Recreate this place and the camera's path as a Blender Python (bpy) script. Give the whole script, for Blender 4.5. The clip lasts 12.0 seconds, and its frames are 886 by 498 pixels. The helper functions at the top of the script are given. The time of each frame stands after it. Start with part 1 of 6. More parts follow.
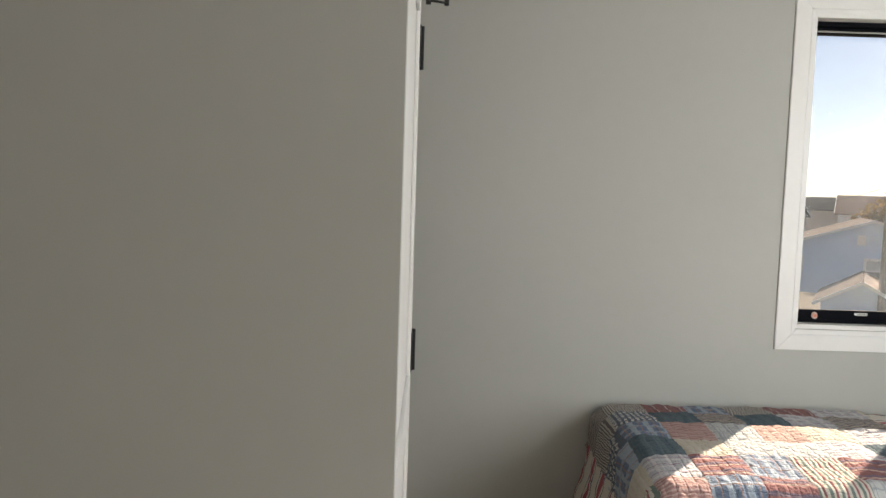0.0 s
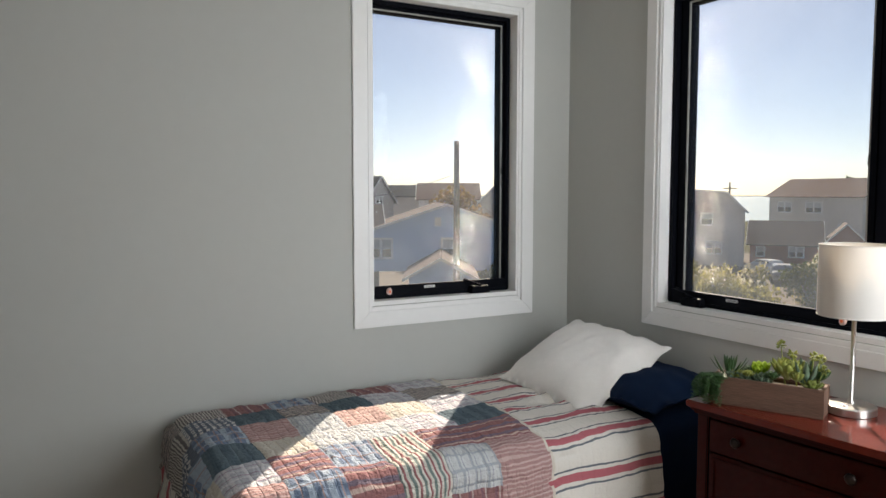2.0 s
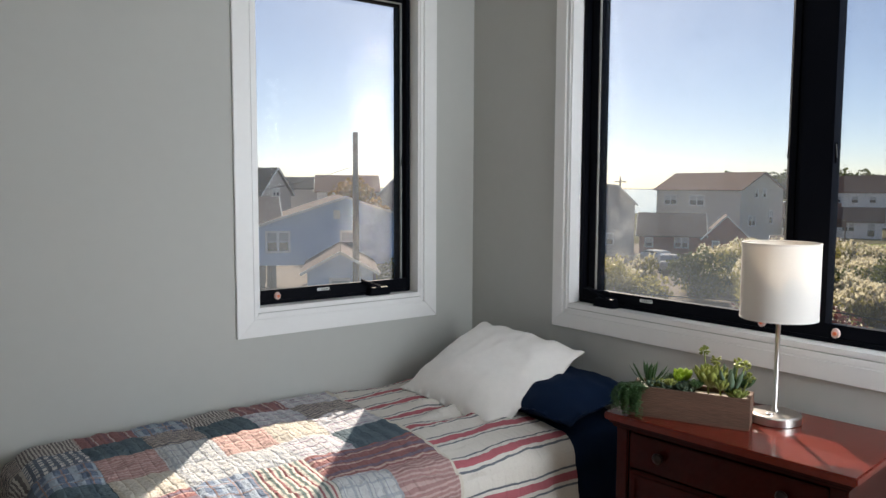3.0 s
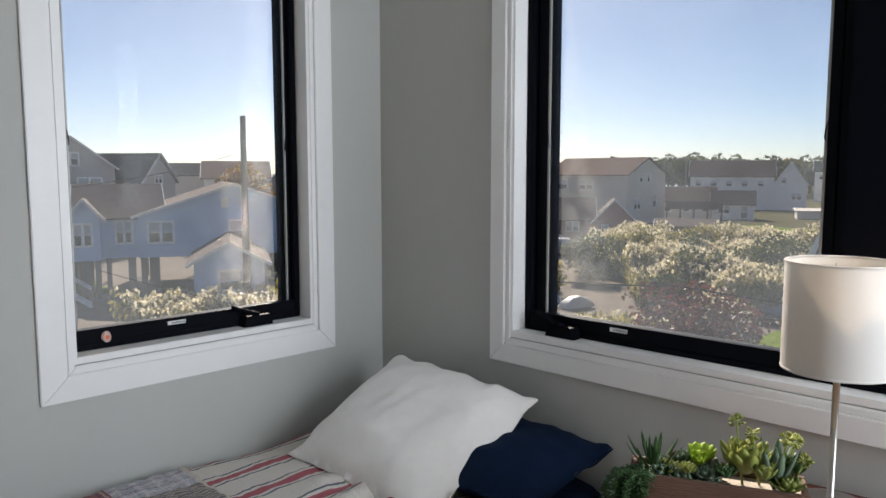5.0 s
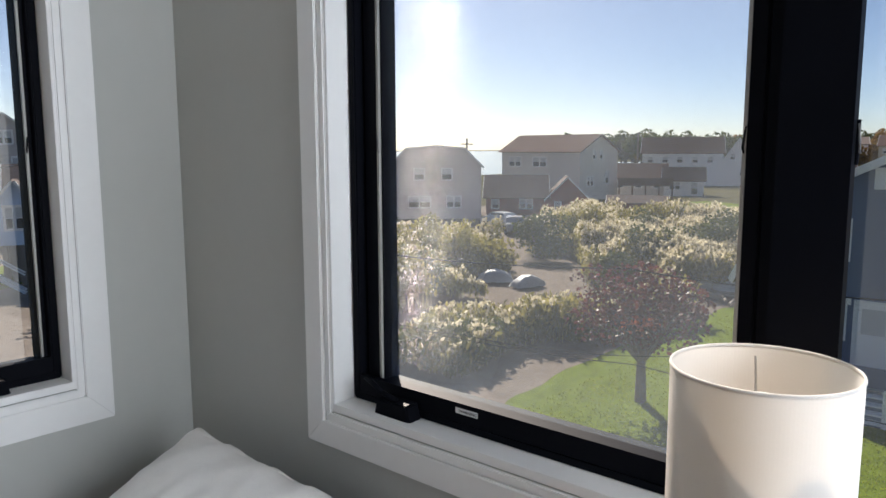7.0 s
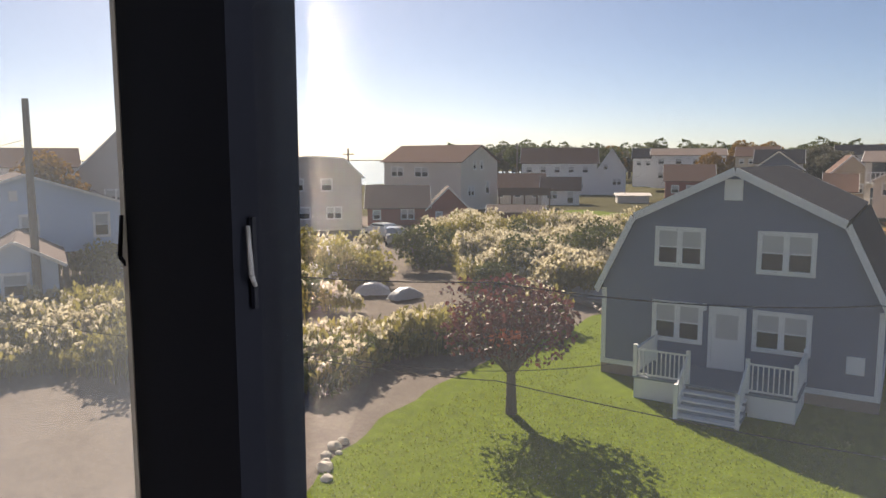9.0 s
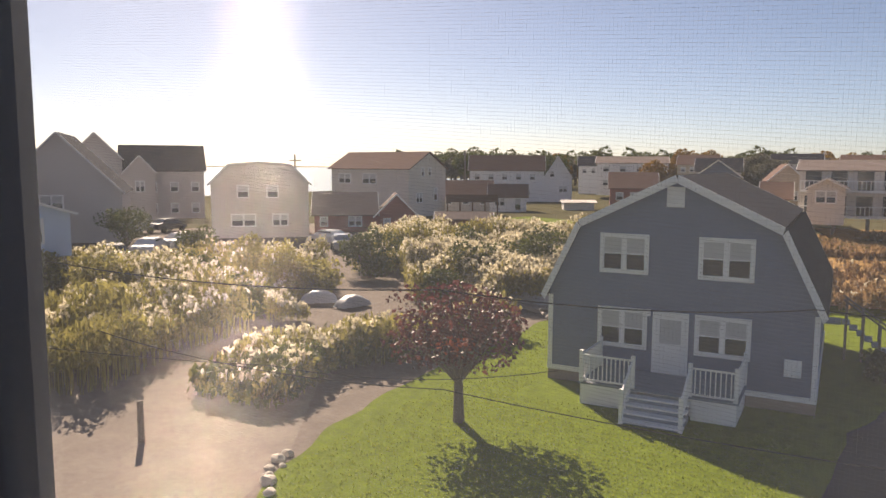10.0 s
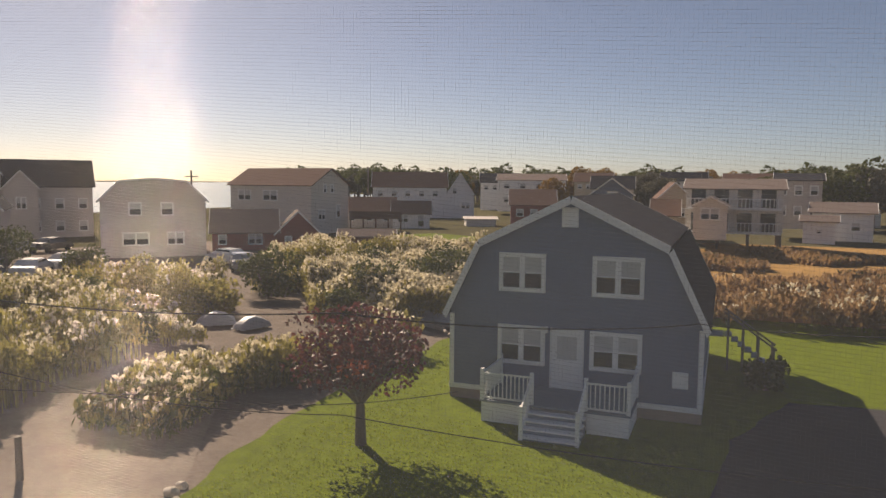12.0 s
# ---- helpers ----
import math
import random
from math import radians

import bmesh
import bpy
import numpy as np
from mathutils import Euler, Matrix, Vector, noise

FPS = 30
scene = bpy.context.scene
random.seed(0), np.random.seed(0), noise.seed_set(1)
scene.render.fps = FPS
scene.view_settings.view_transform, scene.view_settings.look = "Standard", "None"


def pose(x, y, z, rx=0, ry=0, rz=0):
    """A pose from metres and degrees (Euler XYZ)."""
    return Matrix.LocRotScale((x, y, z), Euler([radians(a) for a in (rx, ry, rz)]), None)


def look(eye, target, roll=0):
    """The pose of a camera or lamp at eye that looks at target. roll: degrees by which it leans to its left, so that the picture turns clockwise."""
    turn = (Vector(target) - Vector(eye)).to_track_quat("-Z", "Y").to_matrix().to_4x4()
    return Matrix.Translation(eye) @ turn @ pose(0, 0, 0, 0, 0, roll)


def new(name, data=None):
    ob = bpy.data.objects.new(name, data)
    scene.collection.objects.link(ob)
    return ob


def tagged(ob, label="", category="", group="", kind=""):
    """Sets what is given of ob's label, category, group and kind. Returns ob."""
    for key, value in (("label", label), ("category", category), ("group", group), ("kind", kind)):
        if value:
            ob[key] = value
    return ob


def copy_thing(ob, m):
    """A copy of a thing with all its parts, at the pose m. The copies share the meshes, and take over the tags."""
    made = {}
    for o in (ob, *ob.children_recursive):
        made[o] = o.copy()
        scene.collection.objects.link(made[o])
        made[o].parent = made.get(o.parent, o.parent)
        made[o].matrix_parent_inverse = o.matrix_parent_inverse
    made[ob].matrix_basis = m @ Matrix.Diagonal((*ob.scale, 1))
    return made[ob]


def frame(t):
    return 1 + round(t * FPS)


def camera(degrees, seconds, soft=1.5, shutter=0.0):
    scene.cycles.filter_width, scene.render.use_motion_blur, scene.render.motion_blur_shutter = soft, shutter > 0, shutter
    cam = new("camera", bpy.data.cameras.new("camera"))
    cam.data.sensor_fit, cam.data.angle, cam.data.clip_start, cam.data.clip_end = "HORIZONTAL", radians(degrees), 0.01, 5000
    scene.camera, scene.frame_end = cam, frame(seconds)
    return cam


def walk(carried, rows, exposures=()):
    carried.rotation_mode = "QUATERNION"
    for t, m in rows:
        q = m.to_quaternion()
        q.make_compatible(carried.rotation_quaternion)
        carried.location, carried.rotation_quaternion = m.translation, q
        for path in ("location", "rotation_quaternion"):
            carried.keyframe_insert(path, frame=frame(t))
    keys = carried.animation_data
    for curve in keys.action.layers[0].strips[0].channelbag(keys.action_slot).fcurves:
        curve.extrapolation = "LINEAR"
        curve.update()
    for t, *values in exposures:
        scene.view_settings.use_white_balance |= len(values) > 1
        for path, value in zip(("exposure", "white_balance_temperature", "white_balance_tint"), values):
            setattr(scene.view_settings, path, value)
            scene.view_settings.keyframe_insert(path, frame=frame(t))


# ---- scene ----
cam = camera(61.70, 12.0, soft=1.5)
ROWS = [
    (0, 0.0094, -0.0637, 1.4890, -0.03, -4.19, 1.86),
    (0.5, 0.0505, 0.0036, 1.4700, -8.23, -3.03, -0.44),
    (1, 0.0879, 0.0593, 1.4474, -16.37, -3.23, 0.12),
    (1.5, 0.1562, 0.1376, 1.4254, -23.73, -3.40, 0.07),
    (2, 0.2226, 0.1962, 1.4458, -29.78, -4.22, 0.04),
    (2.5, 0.2973, 0.2833, 1.4352, -34.00, -4.46, 0.12),
    (3, 0.3764, 0.4291, 1.4488, -37.52, -4.79, 0.22),
    (5, 0.8242, 1.0402, 1.4665, -45.63, -5.88, -0.00),
    (5.5, 0.9769, 1.1894, 1.4862, -46.09, -6.45, -0.13),
    (6, 1.1297, 1.2512, 1.4834, -46.88, -6.53, 0.07),
    (6.5, 1.3126, 1.2691, 1.5229, -48.58, -7.32, 0.05),
    (7, 1.5023, 1.2141, 1.5433, -48.99, -7.65, -0.15),
    (9, 2.2500, 1.0950, 1.6160, -57.75, -6.93, -0.07),
    (9.5, 2.3750, 1.1350, 1.6082, -59.97, -6.67, 0.05),
    (10, 2.4250, 1.1300, 1.6038, -61.73, -6.40, 0.20),
    (10.5, 2.4400, 1.0900, 1.6454, -63.43, -6.14, 0.29),
    (11, 2.4501, 1.0645, 1.7153, -65.40, -5.80, 0.17),
    (11.5, 2.4652, 1.0255, 1.7515, -67.49, -5.42, 0.32),
    (12, 2.4299, 1.0226, 1.7603, -69.14, -5.15, 0.44),
]
EXPOSURES = [(0, 1.34, 7050, 11), (1.0, 1.2, 6900, 11), (2.5, 1.02, 6450, 11), (5.5, 1.02, 6200, 12), (7.0, 1.02, 6150, 12), (9.0, 1.15, 6700, 16), (9.5, 1.28, 7000, 20), (10.5, 1.0, 7250, 21), (12.0, 0.66, 7450, 21)]
walk(cam, [(t, pose(x, y, z, 90 + pitch, 0, yaw) @ pose(0, 0, 0, 0, 0, roll)) for t, x, y, z, yaw, pitch, roll in ROWS], EXPOSURES)

# ---- sky and sun ----
SUN_AZ, SUN_EL = radians(42.0), radians(33.5)
world = bpy.data.worlds.new("world")
scene.world = world
world.use_nodes = True
wn, wl = world.node_tree.nodes, world.node_tree.links
sky = wn.new("ShaderNodeTexSky")
sky.sky_type, sky.sun_disc = "NISHITA", False
sky.sun_elevation, sky.sun_rotation = SUN_EL, SUN_AZ
sky.air_density, sky.dust_density, sky.ozone_density = 0.6, 0.5, 1.4
wl.new(sky.outputs[0], wn["Background"].inputs[0])
wn["Background"].inputs[1].default_value = 0.045
sun = new("sun", bpy.data.lights.new("sun", "SUN"))
sun.data.energy, sun.data.angle, sun.data.color = 5.0, radians(0.5), (1.0, 0.86, 0.70)
to_sun = Vector((math.sin(SUN_AZ) * math.cos(SUN_EL), math.cos(SUN_AZ) * math.cos(SUN_EL), math.sin(SUN_EL)))
sun.matrix_world = look(to_sun * 50, (0, 0, 0))


# ---- materials ----
def socket(node, name, value):
    node.inputs[name].default_value = value


def material(name, color, rough=0.6, metal=0.0, grain=0.12, scale=12.0, stain=0.08, bump=0.0, spec=0.5, alpha=None,
             stretch=(1, 1, 1), coat=0.0, per_piece=0.0, sheen=0.0):
    m = bpy.data.materials.new(name)
    m.use_nodes = True
    n, l = m.node_tree.nodes, m.node_tree.links
    b = n["Principled BSDF"]
    socket(b, "Roughness", rough)
    socket(b, "Metallic", metal)
    socket(b, "Specular IOR Level", spec)
    socket(b, "Coat Weight", coat)
    socket(b, "Sheen Weight", sheen)
    co = n.new("ShaderNodeTexCoord")
    mp = n.new("ShaderNodeMapping")
    mp.inputs["Scale"].default_value = stretch
    l.new(co.outputs["Object"], mp.inputs[0])
    fine, broad = n.new("ShaderNodeTexNoise"), n.new("ShaderNodeTexNoise")
    for t, s, d in ((fine, scale * 8, 4), (broad, scale, 3)):
        socket(t, "Scale", s)
        socket(t, "Detail", d)
        l.new(mp.outputs[0], t.inputs[0])
    add = n.new("ShaderNodeMath")
    add.operation = "MULTIPLY_ADD"
    l.new(fine.outputs[0], add.inputs[0])
    add.inputs[1].default_value = grain * 2
    mul = n.new("ShaderNodeMath")
    mul.operation = "MULTIPLY_ADD"
    l.new(broad.outputs[0], mul.inputs[0])
    mul.inputs[1].default_value = stain * 2
    mul.inputs[2].default_value = 1 - grain - stain
    l.new(mul.outputs[0], add.inputs[2])
    last = add
    if per_piece:
        info = n.new("ShaderNodeObjectInfo")
        pp = n.new("ShaderNodeMath")
        pp.operation = "MULTIPLY_ADD"
        pp.inputs[1].default_value = per_piece * 2
        l.new(info.outputs["Random"], pp.inputs[0])
        l.new(add.outputs[0], pp.inputs[2])
        last = n.new("ShaderNodeMath")
        last.operation = "SUBTRACT"
        last.inputs[1].default_value = per_piece
        l.new(pp.outputs[0], last.inputs[0])
    vm = n.new("ShaderNodeVectorMath")
    vm.operation = "SCALE"
    vm.inputs[0].default_value = color
    l.new(last.outputs[0], vm.inputs["Scale"])
    l.new(vm.outputs[0], b.inputs["Base Color"])
    if bump:
        bp = n.new("ShaderNodeBump")
        socket(bp, "Strength", 0.5)
        socket(bp, "Distance", bump)
        l.new(fine.outputs[0], bp.inputs["Height"])
        l.new(bp.outputs[0], b.inputs["Normal"])
    return m


def foliage(name, dark, light, rough=0.7, through_light=0.35, scale=0.6):
    """Leaves: colour varies from clump to clump and leaf to leaf; light comes through."""
    m = bpy.data.materials.new(name)
    m.use_nodes = True
    n, l = m.node_tree.nodes, m.node_tree.links
    b, out = n["Principled BSDF"], n["Material Output"]
    socket(b, "Roughness", rough)
    socket(b, "Specular IOR Level", 0.3)
    geo, co, tex = n.new("ShaderNodeNewGeometry"), n.new("ShaderNodeTexCoord"), n.new("ShaderNodeTexNoise")
    socket(tex, "Scale", scale)
    l.new(co.outputs["Object"], tex.inputs[0])
    mean = n.new("ShaderNodeMath")
    mean.operation = "MULTIPLY_ADD"
    mean.inputs[1].default_value = 0.6
    l.new(geo.outputs["Random Per Island"], mean.inputs[0])
    sub = n.new("ShaderNodeMath")
    sub.operation = "SUBTRACT"
    sub.inputs[1].default_value = 0.3
    l.new(tex.outputs[0], sub.inputs[0])
    l.new(sub.outputs[0], mean.inputs[2])
    mix = n.new("ShaderNodeMix")
    mix.data_type = "RGBA"
    mix.inputs[6].default_value = (*dark, 1)
    mix.inputs[7].default_value = (*light, 1)
    l.new(mean.outputs[0], mix.inputs[0])
    l.new(mix.outputs[2], b.inputs["Base Color"])
    tr, ms = n.new("ShaderNodeBsdfTranslucent"), n.new("ShaderNodeMixShader")
    l.new(mix.outputs[2], tr.inputs[0])
    ms.inputs[0].default_value = through_light
    l.new(b.outputs[0], ms.inputs[1])
    l.new(tr.outputs[0], ms.inputs[2])
    l.new(ms.outputs[0], out.inputs[0])
    return m


WALL = material("grey wall paint", (0.465, 0.472, 0.448), 0.75, grain=0.02, scale=3, stain=0.02, bump=0.0004)
CEIL = material("white ceiling paint", (0.8, 0.8, 0.79), 0.9, grain=0.02, scale=3, stain=0.02)
TRIM = material("white trim paint", (0.80, 0.80, 0.79), 0.38, grain=0.02, scale=5, stain=0.03)
BLACK = material("black frame", (0.003, 0.0035, 0.006), 0.5, spec=0.05, grain=0.15, scale=9, stain=0.2)
BLACK_METAL = material("black metal", (0.015, 0.015, 0.016), 0.4, metal=0.3)
FLOOR = material("oak floor", (0.32, 0.22, 0.14), 0.45, grain=0.2, scale=2, stain=0.15, stretch=(1, 12, 1), per_piece=0.12)
# one wood in two tones: front and sides darkened for shade, top lightened for sun
WOOD_SHADED = material("cherry wood", (0.028, 0.0024, 0.0014), 0.27, grain=0.16, scale=3, stain=0.22, stretch=(10, 1, 10), coat=0.05, spec=0.14)
WOOD_SUNLIT = material("polished cherry wood, sunlit tone", (0.115, 0.014, 0.007), 0.2, grain=0.14, scale=3, stain=0.22, stretch=(10, 1, 10), coat=0.22, spec=0.35)
KNOB = material("dark bronze", (0.02, 0.014, 0.012), 0.35, metal=0.8)
BOXWOOD = material("weathered wood", (0.115, 0.060, 0.038), 0.8, grain=0.5, scale=4, stain=0.4, stretch=(1, 9, 12), bump=0.006)
NICKEL = material("brushed nickel", (0.55, 0.52, 0.49), 0.28, metal=1.0, grain=0.05, scale=30, stain=0.05)
NAVY = material("navy cloth", (0.002, 0.0105, 0.033), 0.85, spec=0.15, grain=0.1, scale=30, stain=0.15, bump=0.0006, sheen=0.0)
PILLOW = material("off-white cloth", (0.86, 0.835, 0.80), 0.85, grain=0.04, scale=40, stain=0.04, bump=0.0005)
MATTRESS = material("white ticking", (0.7, 0.7, 0.68), 0.85)
LABEL = material("white label", (0.75, 0.75, 0.75), 0.5)
INK = material("black ink", (0.02, 0.02, 0.02), 0.6)
GREYMETAL = material("grey metal", (0.09, 0.09, 0.095), 0.6, metal=0.0, spec=0.3)
CLIPM = material("clear pink plastic", (0.62, 0.45, 0.42), 0.12, grain=0.1)
CLIPR = material("orange plastic", (0.7, 0.16, 0.06), 0.3)
SILVER = material("bright metal", (0.7, 0.7, 0.72), 0.25, metal=0.9)


def glass_material(name, veil):
    """Window glass with a thin pale veil painted in, a haze that lights up in the sun."""
    m = bpy.data.materials.new(name)
    m.use_nodes = True
    n, l = m.node_tree.nodes, m.node_tree.links
    tr, gl, mx, fr = n.new("ShaderNodeBsdfTransparent"), n.new("ShaderNodeBsdfGlossy"), n.new("ShaderNodeMixShader"), n.new("ShaderNodeLayerWeight")
    tr.inputs[0].default_value = (0.93, 0.96, 0.95, 1)
    socket(gl, "Roughness", 0.0)
    edge, gloss = n.new("ShaderNodeMath"), n.new("ShaderNodeMath")
    edge.operation, gloss.operation = "POWER", "MULTIPLY_ADD"
    fr.inputs[0].default_value = 0.5
    edge.inputs[1].default_value, gloss.inputs[1].default_value, gloss.inputs[2].default_value = 5.0, 0.8, 0.008
    l.new(fr.outputs["Facing"], edge.inputs[0])
    l.new(edge.outputs[0], gloss.inputs[0])
    l.new(gloss.outputs[0], mx.inputs[0])
    l.new(tr.outputs[0], mx.inputs[1])
    l.new(gl.outputs[0], mx.inputs[2])
    tl, m2, nz, co = n.new("ShaderNodeBsdfTranslucent"), n.new("ShaderNodeMixShader"), n.new("ShaderNodeTexNoise"), n.new("ShaderNodeTexCoord")
    tl.inputs[0].default_value = (0.76, 0.88, 1.0, 1)
    socket(nz, "Scale", 5)
    l.new(co.outputs["Object"], nz.inputs[0])
    rg = n.new("ShaderNodeMapRange")
    for i, v in zip((1, 2, 3, 4), (0.3, 0.7, veil * 0.7, veil * 1.3)):
        rg.inputs[i].default_value = v
    l.new(nz.outputs[0], rg.inputs[0])
    l.new(rg.outputs[0], m2.inputs[0])
    l.new(mx.outputs[0], m2.inputs[1])
    l.new(tl.outputs[0], m2.inputs[2])
    l.new(m2.outputs[0], n["Material Output"].inputs[0])
    return m


GLASS, GLASS_HAZY = glass_material("window glass", 0.026), glass_material("hazy window glass", 0.075)
GLASS_VEILED = glass_material("veiled window glass", 0.075)


def film_material(name, amount, lo, hi, scale, tint=(0.9, 0.88, 0.84)):
    """Sun glare painted on a pane: small grains that scatter the light that falls through."""
    m = bpy.data.materials.new(name)
    m.use_nodes = True
    n, l = m.node_tree.nodes, m.node_tree.links
    tr, tl, mx = n.new("ShaderNodeBsdfTransparent"), n.new("ShaderNodeBsdfTranslucent"), n.new("ShaderNodeMixShader")
    tl.inputs[0].default_value = (*tint, 1)
    co, vor, nz = n.new("ShaderNodeTexCoord"), n.new("ShaderNodeTexVoronoi"), n.new("ShaderNodeTexNoise")
    socket(vor, "Scale", scale)
    socket(nz, "Scale", 14)
    socket(nz, "Detail", 6)
    l.new(co.outputs["Object"], vor.inputs["Vector"])
    l.new(co.outputs["Object"], nz.inputs["Vector"])
    ra = n.new("ShaderNodeMapRange")
    for i, v in zip((1, 2, 3, 4), (0.45, 0.2, 0.15, 1.0)):
        ra.inputs[i].default_value = v
    l.new(vor.outputs["Distance"], ra.inputs[0])
    rb = n.new("ShaderNodeMapRange")
    for i, v in zip((1, 2, 3, 4), (lo, hi, 0.0, amount)):
        rb.inputs[i].default_value = v
    l.new(nz.outputs[0], rb.inputs[0])
    fac = n.new("ShaderNodeMath")
    fac.operation = "MULTIPLY"
    l.new(ra.outputs[0], fac.inputs[0])
    l.new(rb.outputs[0], fac.inputs[1])
    uv = n.new("ShaderNodeAttribute")
    uv.attribute_name = "amount"
    fac2 = n.new("ShaderNodeMath")
    fac2.operation = "MULTIPLY"
    l.new(fac.outputs[0], fac2.inputs[0])
    l.new(uv.outputs["Fac"], fac2.inputs[1])
    l.new(fac2.outputs[0], mx.inputs[0])
    l.new(tr.outputs[0], mx.inputs[1])
    l.new(tl.outputs[0], mx.inputs[2])
    l.new(mx.outputs[0], n["Material Output"].inputs[0])
    return m


# ---- building helpers ----
def link(name, bm, mat, parent=None, label="", smooth=False, bevel=0.0):
    me = bpy.data.meshes.new(name)
    bmesh.ops.recalc_face_normals(bm, faces=bm.faces)
    if bevel:
        bmesh.ops.bevel(bm, geom=[e for e in bm.edges if e.is_manifold and e.calc_face_angle(0) > 0.6], offset=bevel, segments=2, affect="EDGES", clamp_overlap=True)
    if smooth:
        for f in bm.faces:
            f.smooth = True
    bm.to_mesh(me)
    bm.free()
    for m in (mat if isinstance(mat, (list, tuple)) else [mat]):
        me.materials.append(m)
    ob = new(name, me)
    if parent:
        ob.parent = parent
    if label:
        tagged(ob, label)
    return ob


part = link


def add_box(bm, x0, x1, y0, y1, z0, z1, mat=0):
    v = [bm.verts.new(p) for p in ((x0, y0, z0), (x1, y0, z0), (x1, y1, z0), (x0, y1, z0), (x0, y0, z1), (x1, y0, z1), (x1, y1, z1), (x0, y1, z1))]
    for q in ((0, 3, 2, 1), (4, 5, 6, 7), (0, 1, 5, 4), (1, 2, 6, 5), (2, 3, 7, 6), (3, 0, 4, 7)):
        bm.faces.new([v[i] for i in q]).material_index = mat


def box_bm(*b):
    bm = bmesh.new()
    add_box(bm, *b)
    return bm


def boxes_bm(bs):
    bm = bmesh.new()
    for b in bs:
        add_box(bm, *b)
    return bm


def add_prism(bm, poly, a0, a1, axis="y", mat=0):
    """A polygon in the plane across an axis, pushed along it. poly: pairs (x, z) for y, (y, z) for x, (x, y) for z."""
    def at(p, a):
        return {"y": (p[0], a, p[1]), "x": (a, p[0], p[1]), "z": (p[0], p[1], a)}[axis]
    lo, hi = [bm.verts.new(at(p, a0)) for p in poly], [bm.verts.new(at(p, a1)) for p in poly]
    k = len(poly)
    bm.faces.new(lo).material_index = mat
    bm.faces.new(hi[::-1]).material_index = mat
    for i in range(k):
        bm.faces.new((lo[i], hi[i], hi[(i + 1) % k], lo[(i + 1) % k])).material_index = mat


def prism_bm(poly, a0, a1, axis="y"):
    bm = bmesh.new()
    add_prism(bm, poly, a0, a1, axis)
    return bm


def add_lathe(bm, profile, segs=32, at=(0, 0, 0), mat=0):
    """Turns (radius, height) pairs about a vertical axis."""
    rings = []
    for r, z in profile:
        rings.append([bm.verts.new((at[0] + r * math.cos(6.28319 * k / segs), at[1] + r * math.sin(6.28319 * k / segs), at[2] + z)) for k in range(segs)])
    for a, b in zip(rings, rings[1:]):
        for k in range(segs):
            bm.faces.new((a[k], a[(k + 1) % segs], b[(k + 1) % segs], b[k])).material_index = mat
    return rings


def lathe_bm(profile, segs=32, at=(0, 0, 0), caps=True):
    bm = bmesh.new()
    rings = add_lathe(bm, profile, segs, at)
    if caps:
        bm.faces.new(rings[0][::-1])
        bm.faces.new(rings[-1])
    return bm


def add_rod(bm, p, q, r0, r1=None, segs=8, mat=0, cap=True):
    r1 = r0 if r1 is None else r1
    p, q = Vector(p), Vector(q)
    w = (q - p).normalized()
    u = w.orthogonal().normalized()
    v = w.cross(u)
    rings = []
    for c, r in ((p, r0), (q, r1)):
        rings.append([bm.verts.new(c + u * (r * math.cos(6.28319 * k / segs)) + v * (r * math.sin(6.28319 * k / segs))) for k in range(segs)])
    for k in range(segs):
        bm.faces.new((rings[0][k], rings[0][(k + 1) % segs], rings[1][(k + 1) % segs], rings[1][k])).material_index = mat
    if cap:
        bm.faces.new(rings[0][::-1]).material_index = mat
        bm.faces.new(rings[1]).material_index = mat


def rod_bm(*a, **k):
    bm = bmesh.new()
    add_rod(bm, *a, **k)
    return bm


def thing(name, at=(0, 0, 0), label="", category="", group="", turn=0.0):
    ob = new(name)
    ob.matrix_basis = pose(*at, 0, 0, turn)
    ob.empty_display_size = 0.1
    return tagged(ob, label, category, group)


def raw(name, verts, faces, mat, parent=None, smooth=False, label="", indices=None):
    """A mesh straight from computed arrays, for dense things."""
    me = bpy.data.meshes.new(name)
    me.from_pydata([tuple(v) for v in verts], [], [tuple(f) for f in faces])
    for m in (mat if isinstance(mat, (list, tuple)) else [mat]):
        me.materials.append(m)
    if indices is not None:
        me.polygons.foreach_set("material_index", indices)
    if smooth:
        me.polygons.foreach_set("use_smooth", [True] * len(me.polygons))
    me.update()
    ob = new(name, me)
    if parent:
        ob.parent = parent
    if label:
        tagged(ob, label)
    return ob


def structure(ob, label="", category=""):
    return tagged(ob, label, category, "", "structure")


# ---- the room ----
NORTH, EAST, SOUTH, WEST, HIGH = 2.99, 2.512, -1.6, -1.25, 2.46
THICK = 0.16
A0, A1, B0, B1, SILL, HEAD = 1.492, 2.207, 0.63, 2.402, 1.0, 2.25


def wall_with_opening(name, axis, face, a0, a1, o0, o1, z0, z1):
    """A wall along one axis whose inner face is at face, with one opening through it."""
    bm = bmesh.new()
    out = face + THICK
    for p0, p1, q0, q1 in ((a0, o0, 0, HIGH), (o1, a1, 0, HIGH), (o0, o1, 0, z0), (o0, o1, z1, HIGH)):
        if axis == "x":
            add_box(bm, p0, p1, face, out, q0, q1)
        else:
            add_box(bm, face, out, p0, p1, q0, q1)
    bmesh.ops.remove_doubles(bm, verts=bm.verts, dist=0.0005)
    return structure(link(name, bm, WALL), "matt light grey painted wall round a window", "wall")


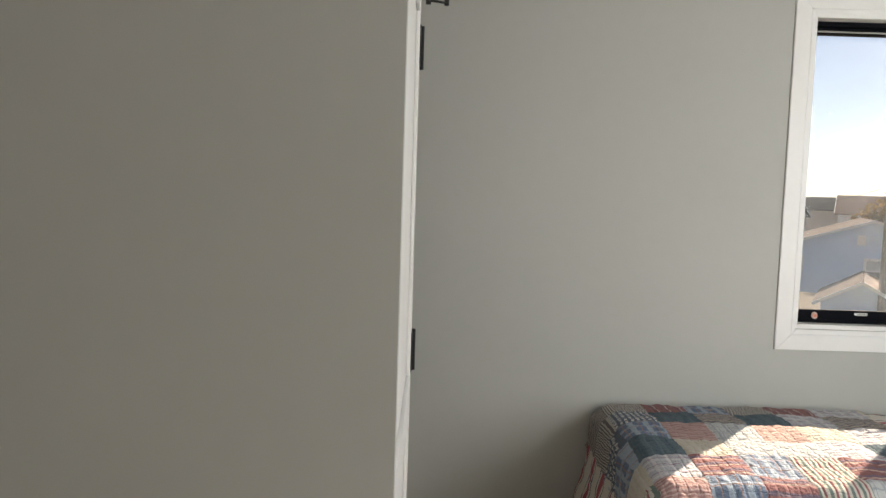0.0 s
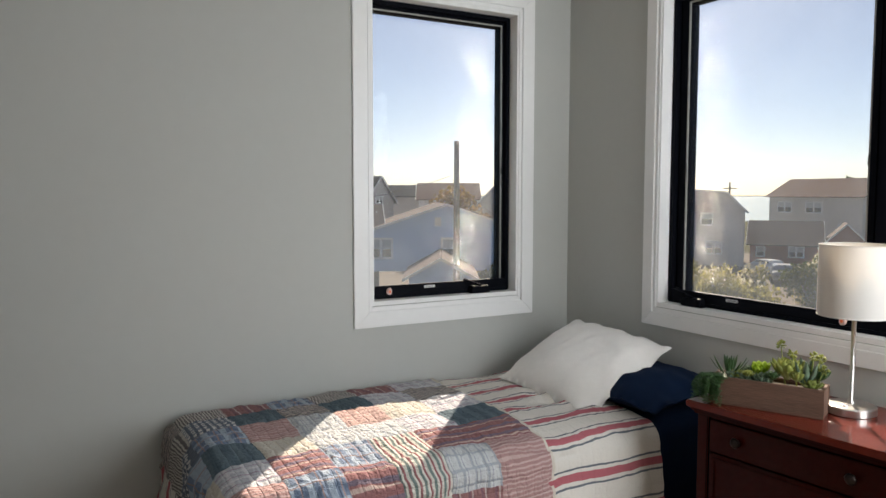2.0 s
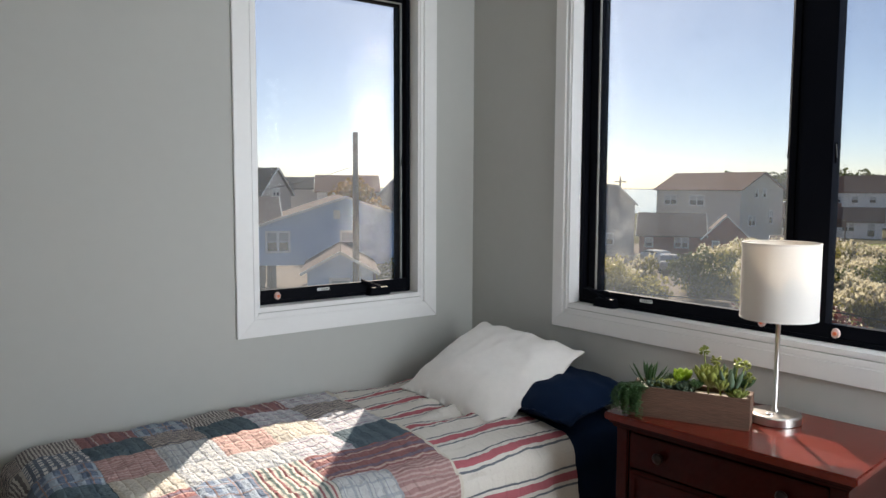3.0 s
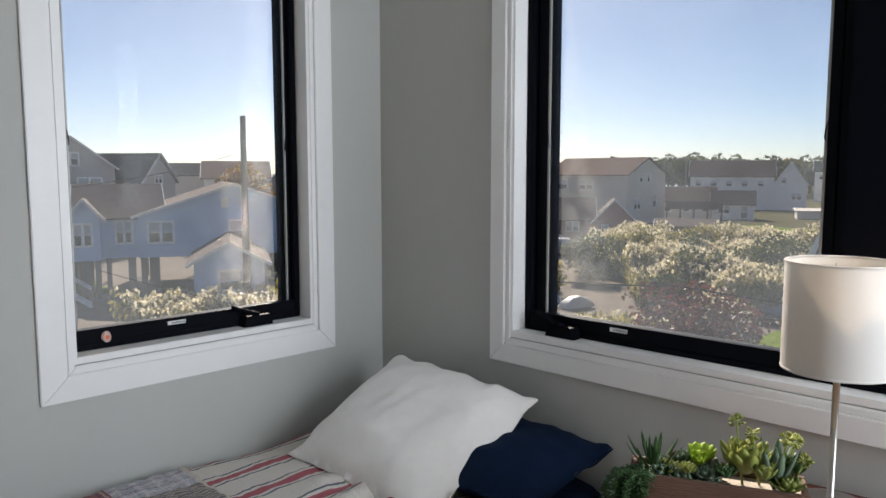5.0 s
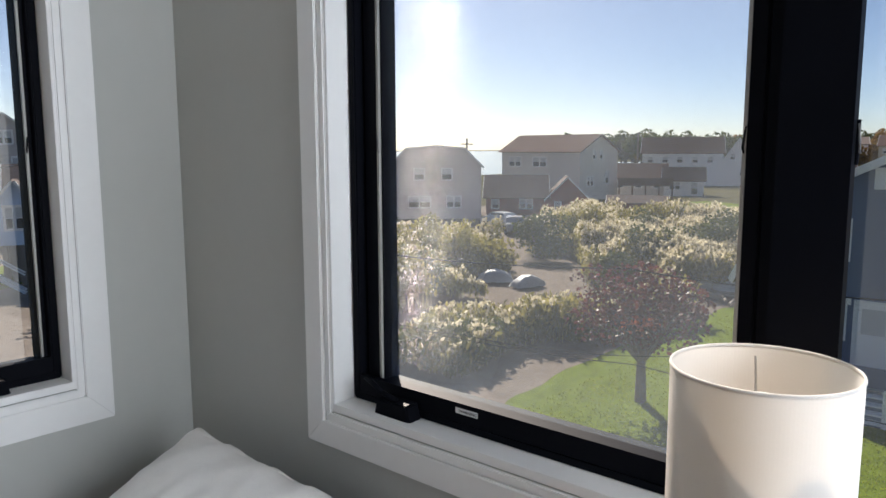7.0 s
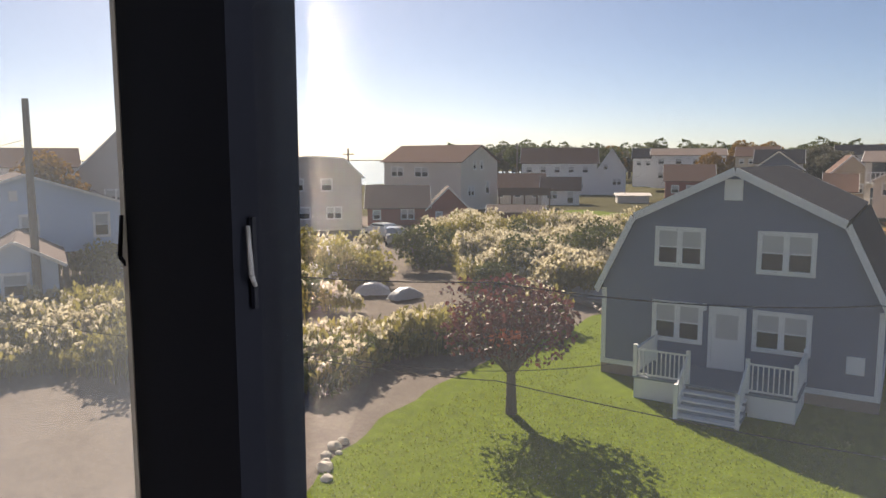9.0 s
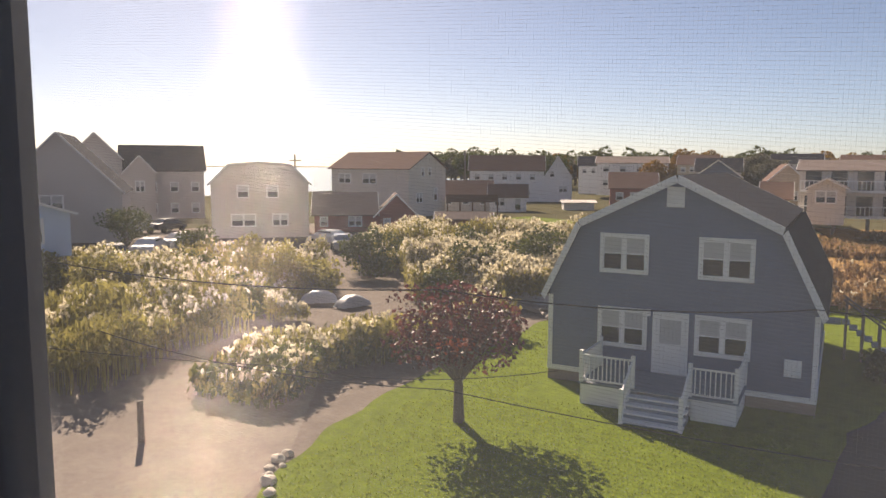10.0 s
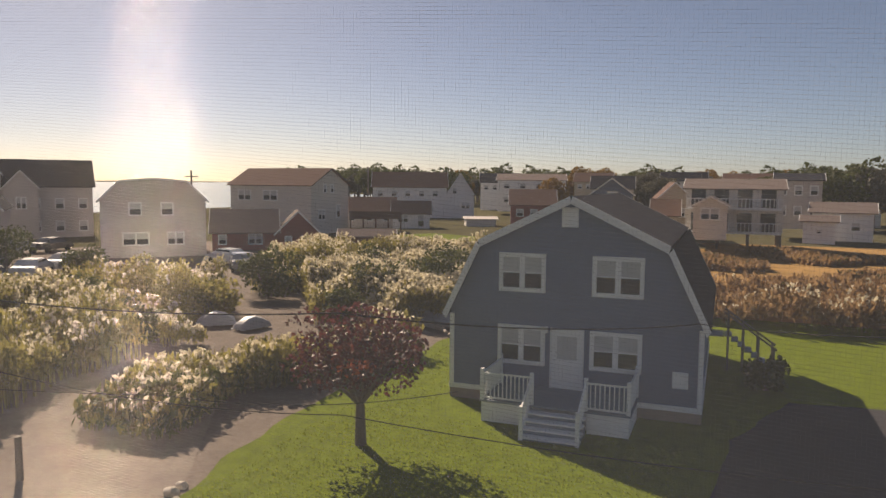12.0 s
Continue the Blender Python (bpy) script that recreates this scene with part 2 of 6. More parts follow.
wall_with_opening("wall_north", "x", NORTH, WEST - 0.12, EAST + THICK, A0 - 0.02, A1 + 0.02, SILL - 0.02, HEAD + 0.02)
wall_with_opening("wall_east", "y", EAST, SOUTH - 0.12, NORTH, B0 - 0.02, B1 + 0.02, SILL - 0.02, HEAD + 0.02)
structure(link("wall_south", box_bm(WEST - 0.12, EAST, SOUTH - 0.12, SOUTH, 0, HIGH), WALL), "plain light grey painted wall", "wall")
structure(link("wall_west", box_bm(WEST - 0.12, WEST, SOUTH, NORTH, 0, HIGH), WALL), "plain light grey painted wall", "wall")
structure(link("ceiling", box_bm(WEST - 0.12, EAST + THICK, SOUTH - 0.12, NORTH + THICK, HIGH, HIGH + 0.15), CEIL), "flat white painted ceiling", "ceiling")
floor = structure(link("floor", box_bm(WEST - 0.12, EAST + THICK, SOUTH - 0.12, NORTH + THICK, -0.16, -0.016), FLOOR), "warm oak strip floor", "floor")

def baseboard(x0, x1, y0, y1):
    return structure(link("baseboard", box_bm(x0, x1, y0, y1, 0, 0.13), TRIM, bevel=0.004), "white painted baseboard", "baseboard")


baseboard(WEST, EAST, NORTH - 0.016, NORTH)
baseboard(EAST - 0.016, EAST, SOUTH, NORTH - 0.016)
baseboard(WEST, EAST - 0.016, SOUTH, SOUTH + 0.016)


# ---- windows ----
def frame_ring(bm, u0, u1, v0, v1, w, d0, d1, put, wb=None, wl=None, wr=None):
    """Four mitred bars round an opening, u across, v up, from depth d0 to d1; wb, wl, wr: the widths of the sill bar and the two uprights."""
    wb, wl, wr = (w if q is None else q for q in (wb, wl, wr))
    outer = [(u0, v0), (u1, v0), (u1, v1), (u0, v1)]
    inner = [(u0 + wl, v0 + wb), (u1 - wr, v0 + wb), (u1 - wr, v1 - w), (u0 + wl, v1 - w)]
    for i in range(4):
        j = (i + 1) % 4
        q = [outer[i], outer[j], inner[j], inner[i]]
        lo, hi = [bm.verts.new(put(a, b, d0)) for a, b in q], [bm.verts.new(put(a, b, d1)) for a, b in q]
        bm.faces.new(lo)
        bm.faces.new(hi[::-1])
        for k in range(4):
            bm.faces.new((lo[k], hi[k], hi[(k + 1) % 4], lo[(k + 1) % 4]))


def word(text, size, m, mat, parent, name="lettering"):
    cu = bpy.data.curves.new(name, "FONT")
    cu.body, cu.size, cu.extrude, cu.align_x = text, size, 0.0002, "CENTER"
    ob = new(name, cu)
    cu.materials.append(mat)
    me = bpy.data.meshes.new_from_object(ob)
    bpy.data.objects.remove(ob)
    ob = new(name, me)
    ob.parent = parent
    ob.matrix_basis = m
    return ob


def window_unit(name, put, u0, u1, sashes, where, latch_right, board=0.055):
    """A cased window. put(u, v, d): u across, v up, d into the wall from the room's face."""
    win = structure(thing(name, (0, 0, 0)), "black-framed casement window with white casing, " + where, "window")

    def ring(nm, a0, a1, b0, b1, w, d0, d1, mat, label="", bevel=0.0, wb=None, wl=None, wr=None):
        bm = bmesh.new()
        frame_ring(bm, a0, a1, b0, b1, w, d0, d1, put, wb, wl, wr)
        return part(nm, bm, mat, win, label, bevel=bevel)

    n_sash = len(sashes)
    ring("casing", u0 - 0.027 - board, u1 + 0.027 + board, SILL - 0.041 - board, HEAD + 0.033 + board, board, -0.011, 0.0, TRIM, "flat white painted casing board", 0.002)
    ring("casing_inner", u0 - 0.027, u1 + 0.027, SILL - 0.041, HEAD + 0.033, 0.020, -0.006, 0.004, TRIM, "white inner band of the casing", 0.003)
    ring("jamb_lining", u0 - 0.018, u1 + 0.018, SILL - 0.018, HEAD + 0.018, 0.018, -0.002, 0.085, TRIM, "white painted lining of the opening", 0.001)
    ring("window_frame", u0 + 0.0005, u1 - 0.0005, SILL + 0.0005, HEAD - 0.0005, 0.020, 0.054, 0.155, BLACK, "", 0.003, wb=0.0175)
    bm = bmesh.new()
    q = [(SILL + 0.0182, 0.0545), (SILL + 0.0182, 0.0755), (SILL + 0.0520, 0.0755), (SILL + 0.0560, 0.0700), (SILL + 0.0560, 0.0545)]
    lo, hi = [bm.verts.new(put(u0 + 0.0207, v, d)) for v, d in q], [bm.verts.new(put(u1 - 0.0207, v, d)) for v, d in q]
    bm.faces.new(lo)
    bm.faces.new(hi[::-1])
    for i in range(5):
        bm.faces.new((lo[i], hi[i], hi[(i + 1) % 5], lo[(i + 1) % 5]))
    part("sill_stop", bm, BLACK, win, "black inner stop along the sill")
    if len(sashes) == 2:
        m0, m1 = -1.538, -1.446
        bm = bmesh.new()
        q = [(m0, 0.052), (m1, 0.052), (m1, 0.0745), (m0, 0.0745)]
        lo, hi = [bm.verts.new(put(a, SILL + 0.0565, d)) for a, d in q], [bm.verts.new(put(a, HEAD - 0.0215, d)) for a, d in q]
        bm.faces.new(lo)
        bm.faces.new(hi[::-1])
        for i in range(4):
            bm.faces.new((lo[i], hi[i], hi[(i + 1) % 4], lo[(i + 1) % 4]))
        part("mullion", bm, BLACK, win, "black mullion post")
        bm = bmesh.new()
        a, b = sashes[0][1] + 0.001, sashes[1][0] - 0.001
        q = [(a, 0.0755), (b, 0.0755), (b, 0.15), (a, 0.15)]
        lo, hi = [bm.verts.new(put(a, SILL + 0.0215, d)) for a, d in q], [bm.verts.new(put(a, HEAD - 0.0215, d)) for a, d in q]
        bm.faces.new(lo)
        bm.faces.new(hi[::-1])
        for i in range(4):
            bm.faces.new((lo[i], hi[i], hi[(i + 1) % 4], lo[(i + 1) % 4]))
        part("mullion_core", bm, BLACK, win)
    for k, (s0, s1, wl, wr) in enumerate(sashes):
        ring("sash", s0, s1, SILL + 0.018, HEAD - 0.018, 0.026, 0.084, 0.13, BLACK, "black casement sash", 0.003, wb=0.030, wl=wl, wr=wr)
        ring("screen_rim", s0 + 0.004, s1 - 0.004, SILL + 0.0425, HEAD - 0.022, 0.012, 0.0762, 0.0835, BLACK, "", 0.001, wb=0.004, wl=wl - 0.0105, wr=wr - 0.0105)
        ring("screen_frame", s0 + wl - 0.0062, s1 - wr + 0.0062, SILL + 0.0468, HEAD - 0.0345, 0.0055, 0.0762, 0.083, ALU, "thin grey metal edge of the insect screen", wb=0.0025)
        gb = bmesh.new()
        v = [gb.verts.new(put(a, b, 0.105)) for a, b in ((s0 + 0.01, SILL + 0.035), (s1 - 0.01, SILL + 0.035), (s1 - 0.01, HEAD - 0.03), (s0 + 0.01, HEAD - 0.03))]
        gb.faces.new(v)
        gl = part("pane", gb, GLASS_HAZY if n_sash == 1 else (GLASS_VEILED, GLASS)[k], win, "clear glass pane")
        gl.visible_shadow = False
        # the crank under its folding cover
        cu = s0 + (0.13 if latch_right[k] < 0 else s1 - s0 - 0.16)
        bm = bmesh.new()
        q = [(cu - 0.055, SILL + 0.0), (cu + 0.055, SILL + 0.0), (cu + 0.045, SILL + 0.036), (cu - 0.045, SILL + 0.036)]
        lo, hi = [bm.verts.new(put(a, b, 0.052)) for a, b in q], [bm.verts.new(put(a + (0.004 if a < cu else -0.004), b - 0.004, 0.018)) for a, b in q]
        bm.faces.new(lo)
        bm.faces.new(hi[::-1])
        for i in range(4):
            bm.faces.new((lo[i], hi[i], hi[(i + 1) % 4], lo[(i + 1) % 4]))
        cover = part("crank_cover", bm, BLACK, win, "black crank cover", bevel=0.003)
        bm = bmesh.new()
        add_rod(bm, put(cu + 0.005, SILL + 0.034, 0.030), put(cu - 0.03, SILL + 0.046, 0.024), 0.006, 0.005)
        add_rod(bm, put(cu - 0.03, SILL + 0.046, 0.024), put(cu - 0.085, SILL + 0.066, 0.030), 0.005, 0.006)
        part("crank_handle", bm, BLACK, win, "folded black crank handle", smooth=True)
        # opening limiter, a clear clip
        lu = s1 - 0.075 if latch_right[k] < 0 else s0 + 0.08
        bm = bmesh.new()
        q = [(lu + 0.013 * math.cos(a), SILL + 0.031 + (0.017 if math.sin(a) > 0 else 0.013) * math.sin(a)) for a in [i * 6.28319 / 14 for i in range(14)]]
        lo, hi = [bm.verts.new(put(a, b, 0.050)) for a, b in q], [bm.verts.new(put(lu + (a - lu) * 0.8, b, 0.040)) for a, b in q]
        bm.faces.new(lo)
        bm.faces.new(hi[::-1])
        for i in range(14):
            bm.faces.new((lo[i], hi[i], hi[(i + 1) % 14], lo[(i + 1) % 14]))
        clip = part("safety_clip", bm, CLIPM, win, "clear plastic safety clip with an orange heart", smooth=False, bevel=0.001)
        bm = bmesh.new()
        q = [(lu + 0.0055 * math.cos(a), SILL + 0.032 + 0.006 * math.sin(a)) for a in [i * 6.28319 / 10 for i in range(10)]]
        lo, hi = [bm.verts.new(put(a, b, 0.0405)) for a, b in q], [bm.verts.new(put(a, b, 0.0375)) for a, b in q]
        bm.faces.new(hi[::-1])
        for i in range(10):
            bm.faces.new((lo[i], hi[i], hi[(i + 1) % 10], lo[(i + 1) % 10]))
        part("clip_button", bm, CLIPR, clip, "orange button")
        # sash lock lever half way up each stile
        for e, sgn, o in ((s0 + wl - 0.004, 1, 0.013) if k == 0 else (-1.443, 1, 0.0), (s1 - wr + 0.006, -1, 0.013)):
            bm = bmesh.new()
            a, b, c = put(e + 0.003 * sgn, 1.537, o + 0.064), put(e + 0.004 * sgn, 1.544, o + 0.060), put(e + 0.001 * sgn, 1.575, o + 0.061)
            add_rod(bm, a, b, 0.0014, 0.0018)
            add_rod(bm, b, c, 0.0018, 0.0014)
            part("lock_lever", bm, GREYMETAL if sgn > 0 else BLACK, win, "narrow lock lever", smooth=True)
            bm = bmesh.new()
            add_rod(bm, put(e, 1.522, o + 0.066), put(e, 1.58, o + 0.066), 0.0025, 0.0025, 6)
            part("lock_plate", bm, BLACK, win)
        # warning sticker on the bottom rail
        wu = s0 + 0.30 if latch_right[k] < 0 else s0 + 0.28
        bm = bmesh.new()
        q = [(wu - 0.027, SILL + 0.036), (wu + 0.027, SILL + 0.036), (wu + 0.027, SILL + 0.047), (wu - 0.027, SILL + 0.047)]
        lo, hi = [bm.verts.new(put(a, b, 0.0539)) for a, b in q], [bm.verts.new(put(a, b, 0.0528)) for a, b in q]
        bm.faces.new(hi[::-1])
        for i in range(4):
            bm.faces.new((lo[i], hi[i], hi[(i + 1) % 4], lo[(i + 1) % 4]))
        st = part("sticker", bm, LABEL, win, "small white sticker that reads WARNING")
        o, ux, uy = Vector(put(wu + 0.004, SILL + 0.0385, 0.0524)), Vector(put(1, 0, 0)) - Vector(put(0, 0, 0)), Vector((0, 0, 1))
        m = Matrix((ux, uy, ux.cross(uy))).transposed().to_4x4()
        m.translation = o
        word("WARNING", 0.009, m, INK, st)
    # insect screens: fine round wires
    for k_s, (s0, s1, wl, wr) in enumerate(sashes):
        a0, a1, b0, b1 = s0 + wl - 0.004, s1 - wr + 0.004, SILL + 0.047, HEAD - 0.037
        # cross wires lean a little to steer the sun's glint streak
        lean = math.tan(radians(4.0)) * (a1 - a0)
        w, step, V, F = 0.000021, 0.0009, [], []
        hexa = [(w * math.cos(a), w * math.sin(a)) for a in [k * 6.28319 / 6 for k in range(6)]]
        for k in range(int((b1 - b0 - lean) / step)):
            v, i = b0 + lean / 2 + k * step, len(V)
            V += [put(a0, v + lean / 2 + p, 0.0795 + q) for p, q in hexa] + [put(a1, v - lean / 2 + p, 0.0795 + q) for p, q in hexa]
            F += [(i + c, i + (c + 1) % 6, i + 6 + (c + 1) % 6, i + 6 + c) for c in range(6)]
        across = len(F)
        hexa = [(p * 0.5, q * 0.5) for p, q in hexa]
        for k in range(int((a1 - a0) / step)):
            u, i = a0 + k * step, len(V)
            V += [put(u + p, b0, 0.0797 + q) for p, q in hexa] + [put(u + p, b1, 0.0797 + q) for p, q in hexa]
            F += [(i + c, i + (c + 1) % 6, i + 6 + (c + 1) % 6, i + 6 + c) for c in range(6)]
        sc = raw("insect_screen", V, F, [SCREEN_GLINT if k_s else SCREEN, SCREEN_DULL], win, smooth=True, label="fine grey insect screen mesh", indices=[0] * across + [1] * (len(F) - across))
        tagged(sc, kind="stuff")
        sc.visible_shadow = False
    return win


ALU = material("dull grey aluminium", (0.32, 0.31, 0.29), 0.45, metal=0.3, grain=0.05, scale=20, stain=0.1)
# right sash: cross wires brightened to strengthen the sun's glint; uprights dulled everywhere
SCREEN_DULL = material("dull screen wire", (0.05, 0.05, 0.05), 0.5, metal=0.5, grain=0.0, stain=0.0)
SCREEN_GLINT = material("bright screen wire", (0.27, 0.25, 0.22), 0.22, metal=1.0, grain=0.75, scale=70, stain=0.2)
SCREEN = material("screen wire", (0.12, 0.12, 0.12), 0.17, metal=0.9, grain=0.0, stain=0.0)
window_unit("window_1", lambda u, v, d: (u, NORTH + d, v), A0, A1, [(A0 + 0.012, A1 - 0.016, 0.020, 0.020)], "over the bed", [1], 0.065)
window_unit("window_2", lambda u, v, d: (EAST + d, -u, v), -B1, -B0, [(-B1 + 0.022, -1.561, 0.046, 0.032), (-1.492, -B0 - 0.022, 0.032, 0.040)], "over the dresser", [-1, 1])

# the storeys below
structure(link("wall_lower", boxes_bm([(WEST - 0.12, EAST + THICK, NORTH + THICK - 0.2, NORTH + THICK, -5.5, -0.165), (WEST - 0.12, EAST + THICK, SOUTH - 0.12, SOUTH + 0.1, -5.5, -0.165), (WEST - 0.12, WEST + 0.1, SOUTH + 0.101, NORTH + THICK - 0.201, -5.5, -0.165), (EAST + THICK - 0.2, EAST + THICK, SOUTH + 0.101, NORTH + THICK - 0.201, -5.5, -0.165)]), TRIM), "pale outer wall of the storeys below", "wall")

# ---- fill lamps added out of view to brighten the room ----
for nm, m, w, h, power in (("hall_fill", look((0.9, SOUTH + 0.03, 1.45), (1.4, 3, 1.3)), 1.8, 1.7, 0.35), ("side_fill", look((EAST - 0.06, 0.05, 1.5), (0.95, 2.96, 1.1)), 1.1, 1.6, 37), ("west_fill", look((WEST + 0.03, -0.85, 1.3), (3, 0.6, 1.2)), 1.2, 1.9, 0.3)):
    li = new(nm, bpy.data.lights.new(nm, "AREA"))
    li.data.shape, li.data.size, li.data.size_y, li.data.energy, li.data.color = "RECTANGLE", w, h, power, (0.90, 0.96, 1.0)
    li.matrix_world = m


# ---- cloth ----
def fabric(name, base, stripes=(), fuzz=0.12, stitch=0.035, wave=0.002, bump=0.004):
    """Quilted cotton. stripes: (colour, period, width, axis, offset) in metres along the cloth, painted one over the other."""
    m = bpy.data.materials.new(name)
    m.use_nodes = True
    n, l = m.node_tree.nodes, m.node_tree.links
    b = n["Principled BSDF"]
    socket(b, "Roughness", 0.9)
    socket(b, "Specular IOR Level", 0.15)
    uv = n.new("ShaderNodeUVMap")
    nz = n.new("ShaderNodeTexNoise")
    socket(nz, "Scale", 38)
    socket(nz, "Detail", 3)
    l.new(uv.outputs[0], nz.inputs[0])
    wob = n.new("ShaderNodeVectorMath")
    wob.operation = "MULTIPLY_ADD"
    l.new(nz.outputs["Color"], wob.inputs[0])
    wob.inputs[1].default_value = (wave * 2, wave * 2, 0)
    l.new(uv.outputs[0], wob.inputs[2])
    sep = n.new("ShaderNodeSeparateXYZ")
    l.new(wob.outputs[0], sep.inputs[0])

    def op(kind, a, c=None, d=None):
        k = n.new("ShaderNodeMath")
        k.operation = kind
        for i, v in enumerate((a, c, d)):
            if v is None:
                continue
            if isinstance(v, (int, float)):
                k.inputs[i].default_value = v
            else:
                l.new(v, k.inputs[i])
        return k.outputs[0]

    rgb = n.new("ShaderNodeRGB")
    rgb.outputs[0].default_value = (*base, 1)
    last = rgb.outputs[0]
    for col, period, width, axis, off in stripes:
        t = op("FRACT", op("MULTIPLY_ADD", sep.outputs[axis], 1 / period, off))
        f = op("MULTIPLY", op("LESS_THAN", t, width), 0.88)
        mx = n.new("ShaderNodeMix")
        mx.data_type = "RGBA"
        l.new(f, mx.inputs[0])
        l.new(last, mx.inputs[6])
        mx.inputs[7].default_value = (*col, 1)
        last = mx.outputs[2]
    vn = n.new("ShaderNodeTexNoise")
    socket(vn, "Scale", 260)
    socket(vn, "Detail", 2)
    l.new(uv.outputs[0], vn.inputs[0])
    vm = n.new("ShaderNodeVectorMath")
    vm.operation = "SCALE"
    l.new(last, vm.inputs[0])
    l.new(op("MULTIPLY_ADD", vn.outputs[0], fuzz * 2, 1 - fuzz), vm.inputs["Scale"])
    l.new(vm.outputs[0], b.inputs["Base Color"])
    sx = op("ABSOLUTE", op("SUBTRACT", op("FRACT", op("MULTIPLY", sep.outputs[0], 1 / stitch)), 0.5))
    sy = op("ABSOLUTE", op("SUBTRACT", op("FRACT", op("MULTIPLY", sep.outputs[1], 1 / stitch)), 0.5))
    tuft = op("POWER", op("MAXIMUM", sx, sy), 5.0)
    puck = n.new("ShaderNodeTexNoise")
    socket(puck, "Scale", 70)
    socket(puck, "Detail", 4)
    l.new(uv.outputs[0], puck.inputs[0])
    hgt = op("MULTIPLY_ADD", tuft, -12.0, puck.outputs[0])
    bp = n.new("ShaderNodeBump")
    socket(bp, "Strength", 0.8)
    socket(bp, "Distance", bump)
    l.new(hgt, bp.inputs["Height"])
    l.new(bp.outputs[0], b.inputs["Normal"])
    return m


NV, RD, CR, TL, BL, OR, WH, GY = (0.05, 0.075, 0.13), (0.36, 0.085, 0.085), (0.50, 0.46, 0.41), (0.075, 0.125, 0.16), (0.14, 0.20, 0.31), (0.50, 0.24, 0.16), (0.60, 0.58, 0.55), (0.34, 0.37, 0.42)


def mute(c, f=0.26, k=0.98):
    g = 0.3 * c[0] + 0.55 * c[1] + 0.15 * c[2]
    return tuple(k * (v + (g - v) * f) for v in c)


def faded(name, base, stripes=(), **kw):
    return fabric(name, mute(base), [(mute(c), p, w, a, o) for c, p, w, a, o in stripes], bump=0.011, **kw)


FAB = [
    faded("beige ticking cotton", CR, [((0.13, 0.11, 0.12), 0.0105, 0.5, 0, 0)]),
    faded("navy gingham cotton", WH, [(NV, 0.022, 0.5, 0, 0), ((0.13, 0.17, 0.24), 0.022, 0.5, 1, 0)], wave=0.003),
    faded("blue plaid cotton", BL, [((0.34, 0.42, 0.52), 0.06, 0.35, 0, 0.2), ((0.30, 0.38, 0.50), 0.06, 0.3, 1, 0.5), ((0.36, 0.22, 0.18), 0.06, 0.07, 0, 0.55), ((0.36, 0.22, 0.18), 0.06, 0.07, 1, 0.3)]),
    faded("red striped cotton", (0.31, 0.13, 0.13), [((0.50, 0.40, 0.37), 0.048, 0.10, 0, 0.3), ((0.22, 0.10, 0.13), 0.048, 0.2, 0, 0.6)]),
    faded("slate teal cotton", TL, [((0.10, 0.155, 0.19), 0.05, 0.5, 0, 0)]),
    faded("rose ticking cotton", (0.40, 0.21, 0.20), [((0.55, 0.36, 0.33), 0.014, 0.4, 1, 0)]),
    faded("zigzag beige cotton", (0.42, 0.36, 0.30), [((0.13, 0.12, 0.15), 0.013, 0.45, 1, 0)], wave=0.005),
    faded("cream cotton", (0.54, 0.50, 0.43), [((0.52, 0.46, 0.36), 0.03, 0.3, 0, 0)]),
    faded("grey plaid cotton", (0.50, 0.52, 0.53), [(GY, 0.045, 0.2, 0, 0), (GY, 0.045, 0.15, 1, 0.4), ((0.25, 0.28, 0.36), 0.045, 0.05, 0, 0.6)]),
    faded("lilac plaid cotton", (0.44, 0.45, 0.50), [((0.60, 0.58, 0.60), 0.052, 0.22, 0, 0.2), ((0.60, 0.58, 0.60), 0.052, 0.18, 1, 0.4), ((0.30, 0.12, 0.22), 0.052, 0.06, 1, 0.7)]),
    faded("cream cotton with red and green stripes", (0.56, 0.53, 0.46), [((0.10, 0.17, 0.16), 0.034, 0.28, 0, 0), ((0.36, 0.07, 0.09), 0.034, 0.22, 0, 0.5)]),
    faded("pink cotton", (0.48, 0.29, 0.26), [((0.60, 0.40, 0.33), 0.03, 0.3, 1, 0)]),
    faded("red plaid cotton", (0.31, 0.12, 0.12), [((0.55, 0.40, 0.33), 0.055, 0.12, 1, 0.2), ((0.18, 0.14, 0.20), 0.055, 0.3, 1, 0.6)]),
]
STRIPED = fabric("white cotton with red and slate stripes", (0.62, 0.59, 0.54),
                 [((0.07, 0.09, 0.12), 0.142, 0.05, 1, 0.0), ((0.36, 0.055, 0.085), 0.142, 0.19, 1, 0.87), ((0.07, 0.09, 0.12), 0.142, 0.05, 1, 0.60)], stitch=0.05, wave=0.003, bump=0.006)
BINDING = fabric("cream binding", (0.56, 0.52, 0.45), (), stitch=0.2)

PATCHES = [  # rows from the wall to the open side, from the foot up; numbers name the cottons
    (2, 6, 0, 3, 2, 0, 3, 9, 8),
    (4, 0, 1, 4, 6, 4, 9, 6, 4),
    (9, 1, 2, 5, 8, 11, 7, 9, 4),
    (3, 2, 4, 7, 8, 8, 9, 4, 12),
    (9, 7, 9, 12, 2, 10, 12, 12, 1),
    (3, 10, 5, 2, 12, 10, 8, 5, 6),
    (2, 9, 4, 10, 12, 7, 3, 5, 1),
    (1, 3, 8, 6, 2, 9, 12, 4, 5),
]

BX0, BX1, BY0, BY1, BTOP = 0.66, 2.47, 2.04, 2.97, 0.640


